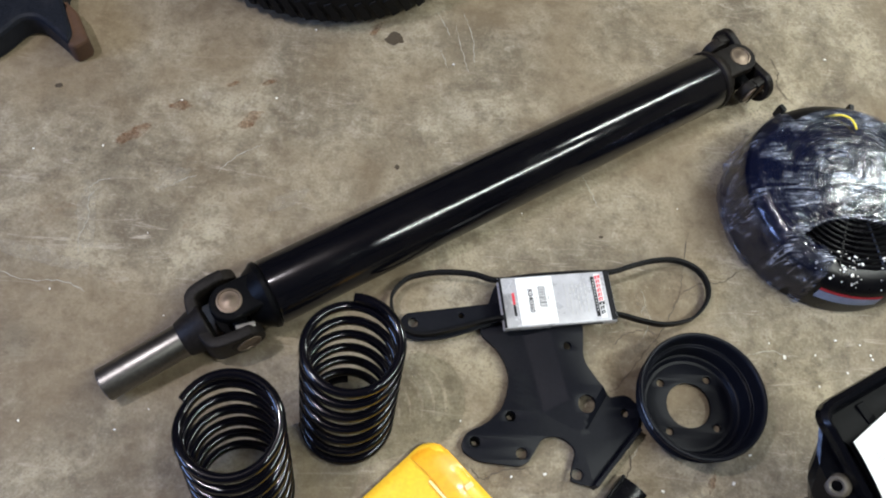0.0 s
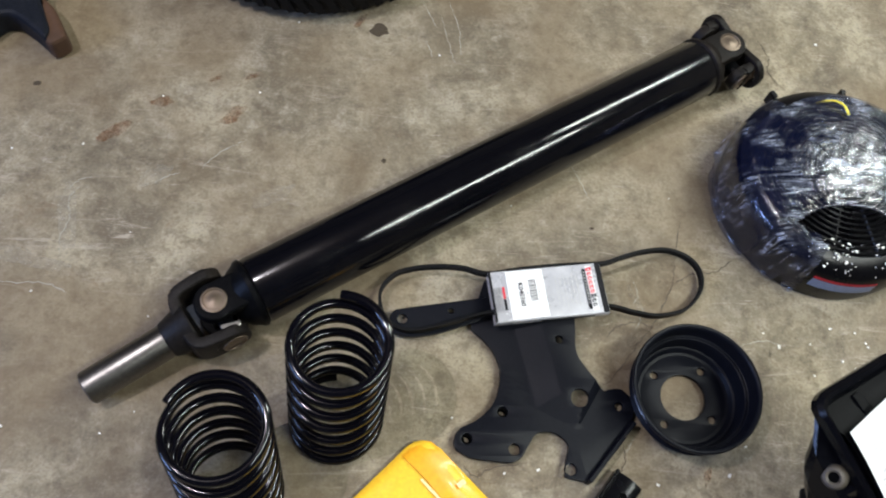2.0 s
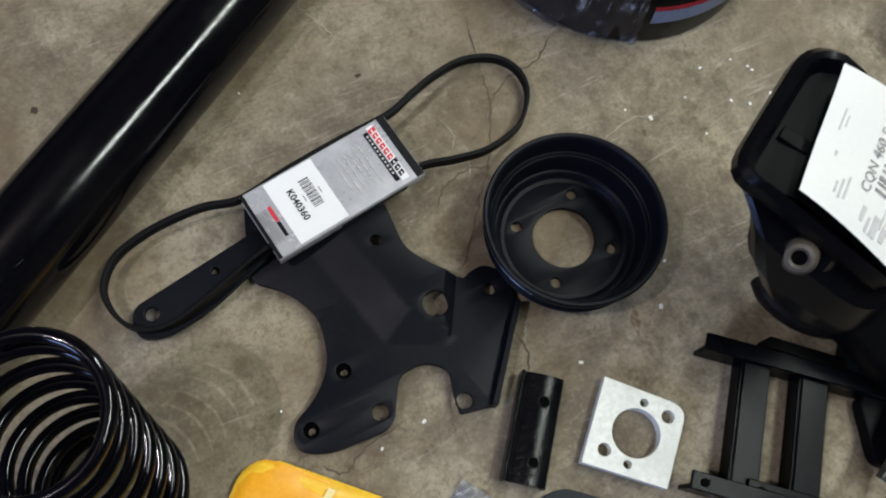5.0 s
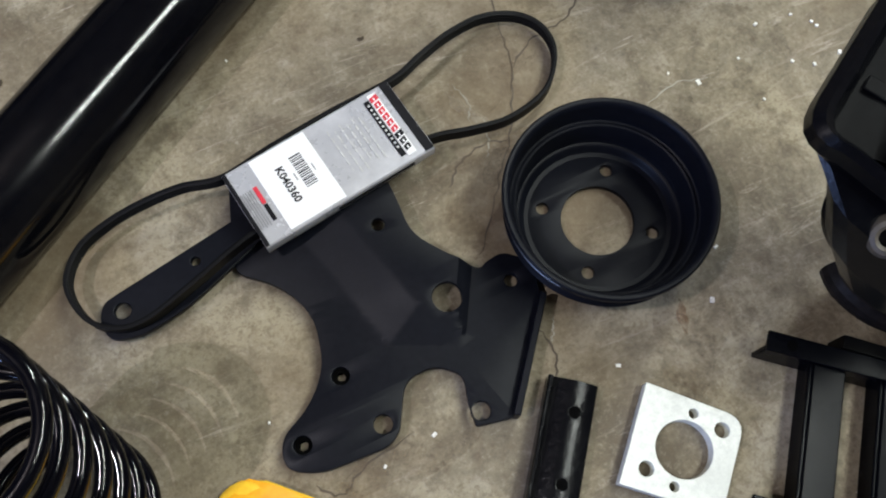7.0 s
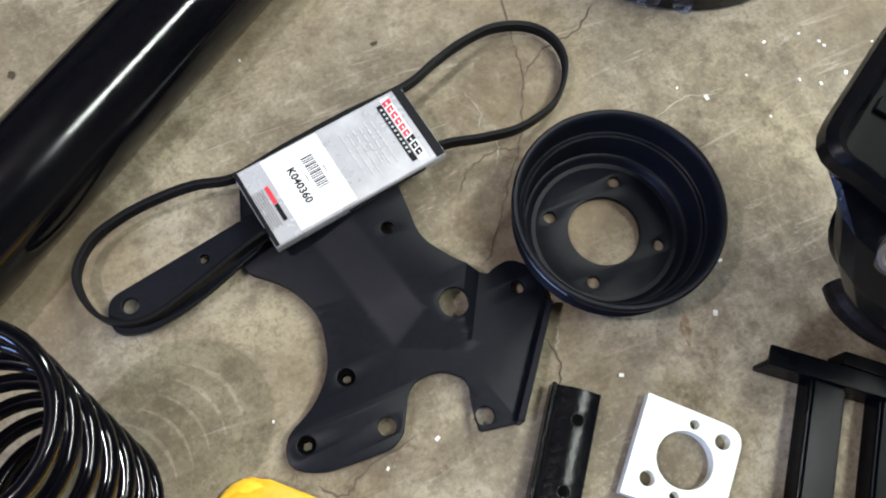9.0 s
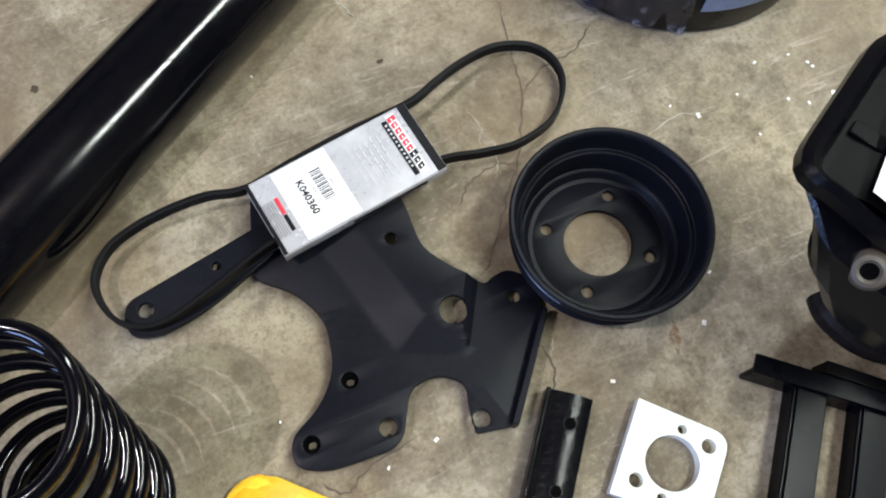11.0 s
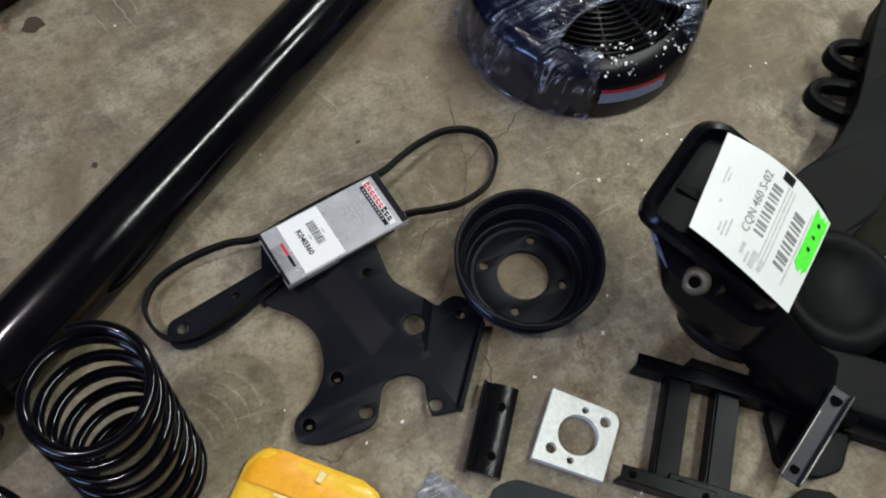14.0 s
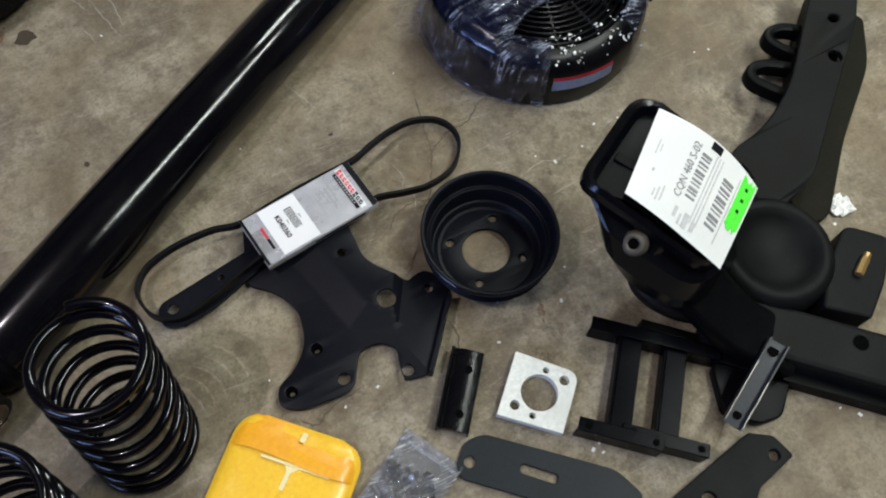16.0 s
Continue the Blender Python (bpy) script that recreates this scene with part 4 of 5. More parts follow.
def cushion(width, length, thick, corner, seed, nx=30, ny=36):
    """A soft, closed pad: u across, v along, thickest in the middle."""
    bm, grid = bmesh.new(), {}
    for side in (1, -1):
        for i in range(nx + 1):
            for j in range(ny + 1):
                a, b = i / nx * 2 - 1, j / ny
                edge = min(1 - abs(a), b * length / width * 2, (1 - b) * length / width * 2)
                full = math.sqrt(max(0, 1 - (1 - min(1, edge * 2.6)) ** 2))
                half = width / 2
                if b * length < corner:
                    half -= corner * (1 - math.sqrt(max(0, 1 - (1 - b * length / corner) ** 2)))
                z = thick * (0.5 + side * 0.5 * full)
                z += side * 0.0012 * full * noise.noise(Vector((a * 3, b * 5, seed)))
                if side < 0 and full <= 0:
                    grid[side, i, j] = grid[1, i, j]
                    continue
                grid[side, i, j] = bm.verts.new((a * half, b * length, z))
        for i in range(nx):
            for j in range(ny):
                q = [grid[side, i, j], grid[side, i + 1, j], grid[side, i + 1, j + 1], grid[side, i, j + 1]]
                bm.faces.new(q if side > 0 else q[::-1])
    bmesh.ops.recalc_face_normals(bm, faces=bm.faces)
    return bm


EM = Matrix((EU, EV, UP)).transposed().to_4x4()
EM.translation = EC
bm = cushion(0.134, 0.20, 0.016, 0.026, 4.0)
bm.transform(EM)
for v in bm.verts:
    v.co.z = max(0.0, v.co.z)
part("pouch", bm, YELLOW_PAPER, envelope)
bm = bmesh.new()
rows = []
for j in range(9):
    b = j / 8
    row = []
    for i in range(25):
        a = i / 24 * 2 - 1
        half = 0.052 + 0.013 * math.sqrt(min(1.0, b * 1.6))
        edge = min(1.0, (1 - abs(a)) * 3.2)
        z = 0.0085 + 0.0095 * math.sqrt(max(0, 1 - (1 - edge) ** 2)) * smoothstep(-0.3, 0.8, b) + 0.001 * noise.noise(Vector((a * 4, b * 2, 1)))
        row.append(bm.verts.new((a * half, 0.003 + 0.036 * b + 0.002 * math.sin(a * 3), z)))
    rows.append(row)
for j in range(8):
    for i in range(24):
        bm.faces.new((rows[j][i], rows[j][i + 1], rows[j + 1][i + 1], rows[j + 1][i]))
bmesh.ops.recalc_face_normals(bm, faces=bm.faces)
own = bmesh.ops.extrude_face_region(bm, geom=bm.faces[:])
bmesh.ops.translate(bm, verts=[g for g in own["geom"] if isinstance(g, bmesh.types.BMVert)], vec=(0, 0, 0.0012))
bmesh.ops.recalc_face_normals(bm, faces=bm.faces)
bm.transform(EM)
part("flap", bm, FLAP_PAPER, envelope, "stuck-down yellow flap")
# highlight along the flap's edge and down the seam, built as thin pale pieces
part("fold_glint", box((0.072, 0.0032, 0.0012), EM @ Matrix.Translation((0.006, 0.0405, 0.0178)), 0.0005), PAPER_GLINT, envelope, "painted pale glint along the flap fold")
own = bmesh.new()
tri = [own.verts.new(EM @ Vector(p)) for p in ((-0.004, 0.041, 0.0179), (0.012, 0.041, 0.0179), (0.0045, 0.048, 0.0178), (0.0030, 0.066, 0.0172), (-0.0018, 0.066, 0.0172), (-0.0006, 0.048, 0.0178))]
own.faces.new(tri)
bmesh.ops.recalc_face_normals(own, faces=own.faces)
bmesh.ops.solidify(own, geom=own.faces[:], thickness=0.001)
part("fold_glint", own, PAPER_GLINT, envelope, "painted pale glint along the flap fold")
part("seam", box((0.0016, 0.13, 0.0008), EM @ Matrix.Translation((0.002, 0.120, 0.0160)), 0.0003), YELLOW_PAPER, envelope, "glued centre seam")
# small pale slab painted in for a bright highlight on the flap
part("flap_glint", box((0.006, 0.010, 0.0006), EM @ Matrix.Translation((0.004, 0.012, 0.0188)) @ pose(0, 0, 0, 4, 0, 8), 0.0003), PAPER_GLINT, envelope, "small painted glint on the flap")

# ---- clear bag with small parts ----
bag = thing("zip_bag", 0.30, 0.19, 0.0, "small clear zip bag with dark bolts inside", "bag")
BU, BV = Vector((0.50, -0.86, 0)).normalized(), Vector((-0.86, -0.50, 0)).normalized()
BM = Matrix((BU, BV, UP)).transposed().to_4x4()
BM.translation = (0.338, 0.212, 0.0005)
bm = cushion(0.070, 0.10, 0.020, 0.002, 9.0, 34, 44)
for v in bm.verts:
    k = noise.noise(v.co * 60) * 0.007 + noise.noise(v.co * 150 + Vector((3, 1, 2))) * 0.003
    v.co.z = max(0.0, v.co.z * (0.25 + 0.75 * smoothstep(0.008, 0.04, v.co.y)) + k * smoothstep(0, 0.006, v.co.z))
bm.transform(BM)
part("pouch", bm, BAG, bag, "crumpled clear plastic pouch")
part("zip_strip", box((0.070, 0.004, 0.002), BM @ Matrix.Translation((0, 0.012, 0.0075)), 0.0006), BAG, bag)
rnd = random.Random(5)
for k in range(16):
    x, y = rnd.uniform(-0.022, 0.022), rnd.uniform(0.038, 0.085)
    m = BM @ pose(x, y, 0.006 + 0.0012 * (k % 3), rnd.uniform(60, 100), 0, rnd.uniform(0, 360))
    own = rod(m @ Vector((0, 0, -0.010)), m @ Vector((0, 0, 0.012)), 0.0032, None, 10)
    rod(m @ Vector((0, 0, 0.009)), m @ Vector((0, 0, 0.014)), 0.0058, None, 6, own)
    part("bolt", own, GLOSS_BLACK if k % 3 else BARE_STEEL, bag, "small dark bolt" if k % 3 else "small bright bolt")

# ---- fan in stretch wrap ----
FC = Vector((0.700, 0.660, 0))
fan = thing("cooling_fan", FC.x, FC.y, 0.0, "round black electric cooling fan half wrapped in clear film", "fan")
FM = Matrix.Translation(FC)
FR = 0.141
part("shroud", lathe([(FR - 0.026, 0.0), (FR - 0.006, 0.0), (FR - 0.002, 0.004), (FR, 0.03), (FR - 0.002, 0.058), (FR - 0.008, 0.070), (FR - 0.020, 0.077), (FR - 0.028, 0.079), (FR - 0.032, 0.077), (FR - 0.031, 0.05)], FM, 96), FAN_BLACK, fan)
for k in range(11):
    r = 0.036 + 0.0072 * k
    z = 0.090 - 0.012 * (r / 0.125) ** 2
    part("grille_ring", lathe([(r - 0.0013, z - 0.004), (r + 0.0013, z - 0.004), (r + 0.0013, z), (r, z + 0.0008), (r - 0.0013, z)], FM, 72), FAN_BLACK, fan)
for k in range(12):
    a = 2 * math.pi * k / 12 + 0.12
    bend = 0.10
    path = [FC + Vector((r * math.cos(a + bend * r / 0.12), r * math.sin(a + bend * r / 0.12), 0.088 - 0.012 * (r / 0.125) ** 2)) for r in (0.03, 0.06, 0.09, 0.114)]
    part("grille_rib", sweep(spline(path, 4), circle(0.0016, 6)), FAN_BLACK, fan)
part("motor_cap", lathe([(0.0001, 0.099), (0.030, 0.098), (0.036, 0.094), (0.038, 0.086), (0.038, 0.03), (0.0001, 0.03)], FM, 48, False), FAN_BLACK, fan)
for k in range(10):
    a = 2 * math.pi * k / 10
    own = bmesh.new()
    rows = []
    for j in range(7):
        r = 0.036 + 0.0125 * j
        t = a + 0.25 * (j / 6) ** 1.5
        w = 0.014 + 0.004 * j
        u, v = Vector((math.cos(t), math.sin(t), 0)), Vector((-math.sin(t), math.cos(t), 0))
        rows.append([own.verts.new(FC + u * r + v * s * w + UP * (0.05 + s * 0.012)) for s in (-1, -0.3, 0.4, 1)])
    for p, q in zip(rows, rows[1:]):
        for j in range(3):
            own.faces.new((p[j], p[j + 1], q[j + 1], q[j]))
    bmesh.ops.solidify(own, geom=own.faces[:], thickness=0.002)
    part("fan_blade", own, FAN_BLACK, fan)
for a in (116, 76, 335, 20):
    t = math.radians(a)
    c = FC + Vector((math.cos(t), math.sin(t), 0)) * (FR + 0.005) + UP * 0.05
    part("mounting_lug", box((0.012, 0.008, 0.022), Matrix.Translation(c) @ pose(0, 0, 0, 0, 0, a), 0.002), FAN_BLACK, fan)


def wrap_height(x, y):
    r = math.hypot(x, y)
    z = 0.1005 - 0.012 * (r / 0.116) ** 2 if r < 0.118 else 0.088 - 0.018 * smoothstep(0.118, 0.146, r) - 0.060 * smoothstep(0.136, 0.148, r)
    return max(0.004, z)


def edge_line(x):
    """The film's free edge over the grille."""
    return -0.054 - 4.4 * (x + 0.018) ** 2


def reach(a, rise, west):
    """How far the film goes from its middle in the direction a."""
    u, v, r = math.cos(a), math.sin(a), 0.0
    while r < 0.22:
        x, y = u * r, 0.03 + v * r
        far = 0.110 + west * smoothstep(0.095, 0.030, y) * (smoothstep(0.0, -0.07, x) + 0.7 * smoothstep(0.03, 0.11, x))
        low = edge_line(x) + rise - 0.22 * smoothstep(0.080, 0.122, abs(x + 0.005))
        if math.hypot(x, y) > far or y < low:
            break
        r += 0.001
    return r


def wrap(name, rise, west, seed, fine, lift_z):
    """Film stretched over the fan, with creases that run across it."""
    bm, na, nr, rings = bmesh.new(), 220, 70, []
    ends = [reach(2 * math.pi * k / na, rise, west) for k in range(na)]
    ends = [sum(ends[(k + d) % na] for d in range(-3, 4)) / 7 + 0.002 * noise.noise(Vector((k * 0.3, seed, 0))) for k in range(na)]
    middle = bm.verts.new((FC.x, FC.y + 0.03, wrap_height(0, 0.03) + lift_z))
    for j in range(1, nr + 1):
        ring = []
        for k in range(na):
            a, r = 2 * math.pi * k / na, ends[k] * j / nr
            x, y = math.cos(a) * r, 0.03 + math.sin(a) * r
            w = noise.noise(Vector(((x * 0.94 + y * 0.34) * 13, (y * 0.94 - x * 0.34) * 85, seed)))
            w += 0.7 * noise.noise(Vector(((x * 0.5 + y * 0.87) * 12, (y * 0.5 - x * 0.87) * 75, seed + 4)))
            w += 0.6 * noise.noise(Vector((x * 40, y * 40, seed + 9)))
            ring.append(bm.verts.new((FC.x + x, FC.y + y, max(0.001, wrap_height(x, y) + lift_z + fine * w))))
        rings.append(ring)
    for k in range(na):
        bm.faces.new((middle, rings[0][k], rings[0][(k + 1) % na]))
    for p, q in zip(rings, rings[1:]):
        for k in range(na):
            bm.faces.new((p[k], q[k], q[(k + 1) % na], p[(k + 1) % na]))
    bmesh.ops.recalc_face_normals(bm, faces=bm.faces)
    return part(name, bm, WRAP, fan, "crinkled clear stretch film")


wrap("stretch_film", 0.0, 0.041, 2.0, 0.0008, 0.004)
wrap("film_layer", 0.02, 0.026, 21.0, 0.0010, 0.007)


def film_skirt(a0, a1, inner, outer, seed):
    """Film pulled down over the rim between two angles."""
    bm, rows, n = bmesh.new(), [], int(abs(a1 - a0))
    for k in range(n + 1):
        t = math.radians(a0 + (a1 - a0) * k / n)
        ragged = 0.006 * noise.noise(Vector((k * 0.16, seed, 0))) * (0.3 + 0.7 * abs(2 * k / n - 1))
        row = []
        for j in range(17):
            r = inner + ragged + (outer - inner) * j / 16
            w = noise.noise(Vector((k * 0.22, r * 60, seed))) + 0.5 * noise.noise(Vector((k * 0.6, r * 150, seed)))
            row.append(bm.verts.new((FC.x + r * math.cos(t), FC.y + r * math.sin(t), max(0.002, wrap_height(r, 0) + 0.004 + 0.0016 * w))))
        rows.append(row)
    for p, q in zip(rows, rows[1:]):
        for j in range(16):
            bm.faces.new((p[j], p[j + 1], q[j + 1], q[j]))
    bmesh.ops.recalc_face_normals(bm, faces=bm.faces)
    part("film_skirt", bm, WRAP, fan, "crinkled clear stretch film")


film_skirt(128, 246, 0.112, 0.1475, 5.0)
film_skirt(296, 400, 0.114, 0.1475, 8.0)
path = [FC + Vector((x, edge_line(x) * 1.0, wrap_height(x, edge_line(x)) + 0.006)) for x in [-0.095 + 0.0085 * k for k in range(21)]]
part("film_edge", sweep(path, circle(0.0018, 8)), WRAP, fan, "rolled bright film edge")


def rim_strip(a0, a1, r0, z0, r1, z1, mat, name, label):
    bm, rows = bmesh.new(), []
    for k in range(25):
        t = math.radians(a0 + (a1 - a0) * k / 24)
        u = Vector((math.cos(t), math.sin(t), 0))
        rows.append((bm.verts.new(FC + u * r0 + UP * z0), bm.verts.new(FC + u * r1 + UP * z1)))
    for p, q in zip(rows, rows[1:]):
        bm.faces.new((p[0], q[0], q[1], p[1]))
    bmesh.ops.solidify(bm, geom=bm.faces[:], thickness=0.0006)
    return part(name, bm, mat, fan, label)


rim_strip(249, 282, FR + 0.0012, 0.036, FR - 0.0002, 0.052, BLUE_LABEL, "rim_label", "pale blue label on the rim")
rim_strip(249, 282, FR - 0.0002, 0.0525, FR - 0.0012, 0.0570, RED_INK, "rim_label", "red stripe on the rim")
rnd, bm = random.Random(8), bmesh.new()
for k in range(80):
    t = math.radians(rnd.choice((rnd.uniform(235, 318), rnd.gauss(292, 8), rnd.gauss(262, 5))))
    r = rnd.uniform(0.095, 0.136)
    c = FC + Vector((math.cos(t), math.sin(t), 0)) * r + UP * (0.0815 if r < 0.116 else 0.0800 if r < 0.124 else 0.0785 - (r - 0.124) * 0.6)
    s = rnd.choice((0.0005, 0.0007, 0.0009, 0.0012, 0.0019))
    lathe([(0.0001, -0.0006), (s, -0.0004), (s * 0.8, 0.0008), (0.0001, 0.0011)], Matrix.Translation(c) @ pose(0, 0, 0, rnd.uniform(-12, 12), rnd.uniform(-12, 12), rnd.uniform(0, 180)) @ Matrix.Diagonal((rnd.uniform(0.7, 1.8), 1, 1, 1)), rnd.choice((5, 6, 7)), False, bm)
tagged(part("foam_crumbs", bm, FLECK, fan, "white foam crumbs on the rim", False), kind="stuff")
YELLOW = painted("yellow_wire", (0.75, 0.6, 0.05), 0.4)
part("lead_wire", sweep(spline([FC + Vector(p) for p in ((-0.026, 0.100, 0.09), (-0.012, 0.096, 0.103), (0.000, 0.088, 0.106), (0.004, 0.074, 0.106))], 6), circle(0.0013, 6)), YELLOW, fan, "short yellow wire under the film")

# ---- tagged stamped mount ----
PD, QD = Vector((-0.867, -0.498, 0)).normalized(), Vector((0.498, -0.867, 0)).normalized()
MO = Vector((0.623, 0.386, 0))
mount = thing("engine_mount", 0.60, 0.30, 0.0, "glossy black stamped steel mount with a paper tag on top", "mount")


def on_mount(p, q, z):
    return MO + PD * (p - 0.16 * max(0.0, q)) + QD * q + UP * z


def mount_top(p, q):
    """Height of the pressed top: a curve that falls towards the east, with rounded sides."""
    d = max(0.0, q - 0.025)
    return 0.213 - 0.33 * d - 1.2 * d * d


bm, rows = bmesh.new(), []
NP, NQ = 20, 26
for j in range(NQ + 1):
    q = 0.011 + 0.130 * j / NQ
    rows.append([bm.verts.new(on_mount(p, q, mount_top(p, q) - 0.012 + 0.010 * smoothstep(0.02, 0.05, q))) for p in [-0.002 + 0.104 * i / NP for i in range(NP + 1)]])
for a, b in zip(rows, rows[1:]):
    for i in range(NP):
        bm.faces.new((a[i], a[i + 1], b[i + 1], b[i]))
bmesh.ops.recalc_face_normals(bm, faces=bm.faces)
part("top", bm, DARK_STEEL, mount, "recessed black top")


def skirt(levels, mat, name, label=""):
    """Side walls through outlines of (z, loop of p, q)."""
    bm, rings = bmesh.new(), []
    for z, loop in levels:
        rings.append([bm.verts.new(on_mount(p, q, z(p, q) if callable(z) else z)) for p, q in rounded(loop, 5)])
    n = len(rings[0])
    for a, b in zip(rings, rings[1:]):
        for k in range(n):
            bm.faces.new((a[k], a[(k + 1) % n], b[(k + 1) % n], b[k]))
    bm.faces.new(rings[0])
    bmesh.ops.recalc_face_normals(bm, faces=bm.faces)
    return part(name, bm, mat, mount, label)


def loop(p0, p1, q0, q1, r):
    return [(p0, q0, r), (p1, q0, r), (p1, q1, r), (p0, q1, r)]


def at_height(share, drop):
    return lambda p, q: mount_top(p, q) * share - drop


skirt([(0.0, loop(0.012, 0.060, 0.100, 0.165, 0.015)), (at_height(0.40, 0), loop(0.0, 0.092, 0.085, 0.170, 0.03)), (at_height(0.60, 0), loop(-0.002, 0.132, 0.056, 0.158, 0.045)),
       (at_height(0.75, 0), loop(-0.004, 0.137, 0.036, 0.155, 0.046)), (at_height(0.86, 0), loop(-0.006, 0.126, 0.020, 0.151, 0.042)), (at_height(1, 0.022), loop(-0.009, 0.109, 0.004, 0.147, 0.030)),
       (at_height(1, 0.012), loop(-0.013, 0.112, -0.003, 0.146, 0.027)), (at_height(1, 0.003), loop(-0.012, 0.111, -0.002, 0.145, 0.025)), (at_height(1, -0.001), loop(-0.008, 0.108, 0.003, 0.143, 0.022)),
       (at_height(1, 0.001), loop(-0.004, 0.105, 0.007, 0.141, 0.019)), (at_height(1, 0.006), loop(-0.002, 0.103, 0.010, 0.139, 0.017)), (at_height(1, 0.014), loop(0.001, 0.100, 0.013, 0.137, 0.015))], MOUNT_BLACK, "side_wall", "glossy black pressed wall with a rolled rim")
part("boss", rod(on_mount(0.090, 0.072, 0.140), on_mount(0.112, 0.070, 0.164), 0.036, 0.023, 32, None, 0.007), MOUNT_BLACK, mount)
part("rubber_foot", sweep(spline([(0.617, 0.276, 0.028), (0.614, 0.262, 0.030), (0.624, 0.240, 0.028), (0.645, 0.222, 0.026), (0.668, 0.212, 0.026)], 5), circle(0.0125, 14)), CAST_IRON, mount, "dull brown-black rounded foot")
part("cross_bar", box((0.010, 0.022, 0.003), Matrix.Translation(on_mount(0.062, 0.026, 0.2025)) @ Matrix((PD, QD, UP)).transposed().to_4x4(), 0.001), DARK_STEEL, mount)
cM = along(on_mount(0.121, 0.071, 0.171), on_mount(0.133, 0.069, 0.186))
bush = part("bush", lathe([(0.0050, -0.006), (0.0125, -0.006), (0.0120, 0.001), (0.0095, 0.005), (0.0070, 0.006), (0.0052, 0.0045)], cM, 32), DULL_IRON, mount, "worn dull tan bush")
part("bore", lathe([(0.0001, -0.002), (0.0055, -0.002), (0.0055, 0.0036), (0.0001, 0.0036)], cM, 20, False), HOLE_BLACK, bush, "dark bore")
part("tail", sweep(spline([on_mount(0.07, 0.11, 0.095), on_mount(0.085, 0.16, 0.068), on_mount(0.092, 0.21, 0.044), on_mount(0.085, 0.265, 0.026)], 6), rounded([(-0.032, -0.014, 0.01), (0.032, -0.014, 0.01), (0.032, 0.014, 0.01), (-0.032, 0.014, 0.01)], 5), up=(0, 0, 1)), DARK_STEEL, mount)


def tag_point(a, b, z=0.0):
    """A place on the tag: a across the mount, b down its curve, both 0 to 1."""
    p = (-0.002 - 0.020 * math.sin(b * 2.1)) * (1 - a) + (0.094 - 0.015 * b) * a
    q = (0.025 + 0.118 * b) * (1 - a) + (0.041 + 0.109 * b) * a
    d = q - 0.025
    return MO + PD * p + QD * q + UP * (0.2175 - 0.33 * max(0.0, d) - 1.2 * d * d + 0.0008 * math.sin(a * 7 + b * 5) + z)


tag = thing("paper_tag", *on_mount(0.045, 0.08, 0.20), "white paper shipping tag with barcodes and green label", "label")


def tag_patch(a0, a1, b0, b1, mat, name, z, label="", nx=6, ny=8, parent=None, ragged=0.0):
    bm, rows = bmesh.new(), []
    rr = random.Random(int(a0 * 100 + b0 * 37))
    for j in range(ny + 1):
        off = rr.uniform(-1, 1) * ragged
        rows.append([bm.verts.new(tag_point(a0 + (a1 - a0) * i / nx + off * (1 if i in (0, nx) else 0), b0 + (b1 - b0) * j / ny, z)) for i in range(nx + 1)])
    for p, q in zip(rows, rows[1:]):
        for i in range(nx):
            bm.faces.new((p[i], p[i + 1], q[i + 1], q[i]))
    bmesh.ops.recalc_face_normals(bm, faces=bm.faces)
    bmesh.ops.solidify(bm, geom=bm.faces[:], thickness=0.0003)
    return part(name, bm, mat, parent or tag, label)


tag_patch(0, 1, 0, 1, TAG_PAPER, "paper", 0.0, "curled white paper", 16, 24)
for k in range(11):
    w = (0.030, 0.016, 0.022, 0.012)[k % 4]
    tag_patch(0.18 + 0.046 * k, 0.18 + 0.046 * k + w, 0.455, 0.545, GREY_INK, "barcode_bar", 0.0006, "", 1, 3)
    tag_patch(0.24 + 0.050 * k, 0.24 + 0.050 * k + w * 1.2, 0.700, 0.805, GREY_INK, "barcode_bar", 0.0006, "", 1, 3)
for b in (0.575, 0.605, 0.635, 0.83):
    tag_patch(0.12, 0.86, b, b + 0.012, FAINT_INK, "printed_bar", 0.0006, "", 6, 1)
for a, b, w, h in ((0.78, 0.20, 0.08, 0.015), (0.74, 0.235, 0.14, 0.015), (0.70, 0.27, 0.16, 0.015), (0.60, 0.13, 0.03, 0.02), (0.30, 0.10, 0.16, 0.01), (0.34, 0.13, 0.08, 0.01), (0.80, 0.42, 0.10, 0.03), (0.84, 0.48, 0.10, 0.02), (0.80, 0.52, 0.14, 0.05), (0.82, 0.60, 0.10, 0.04)):
    tag_patch(a, a + w, b, b + h, FAINT_INK, "printed_bar", 0.0006, "", 2, 1)
tag_patch(0.02, 0.10, 0.50, 0.60, BLACK_INK, "printed_block", 0.0006, "", 2, 3)


def bend_tag(v):
    return tag_point(v.x, v.y, 0.0007)


words("CQN 460 S-02", 0.098, Matrix(((-1, 0, 0, 0.42), (0, -1, 0, 0.395), (0, 0, 1, 0), (0, 0, 0, 1))), GREY_INK, tag, "printed_text", bend_tag)
tag_patch(0.03, 0.60, 0.855, 0.985, GREEN_LABEL, "green_label", 0.0009, "fluorescent green label", 4, 8, ragged=0.05)
for k in range(3):
    tag_patch(0.14 + 0.13 * k, 0.17 + 0.13 * k, 0.905, 0.93, BLACK_INK, "printed_bar", 0.0014, "", 1, 1)

# ---- crossmember with its arms ----
cross = thing("crossmember", 0.80, 0.22, 0.0, "dirty black stamped steel crossmember lying on the floor", "vehicle frame")
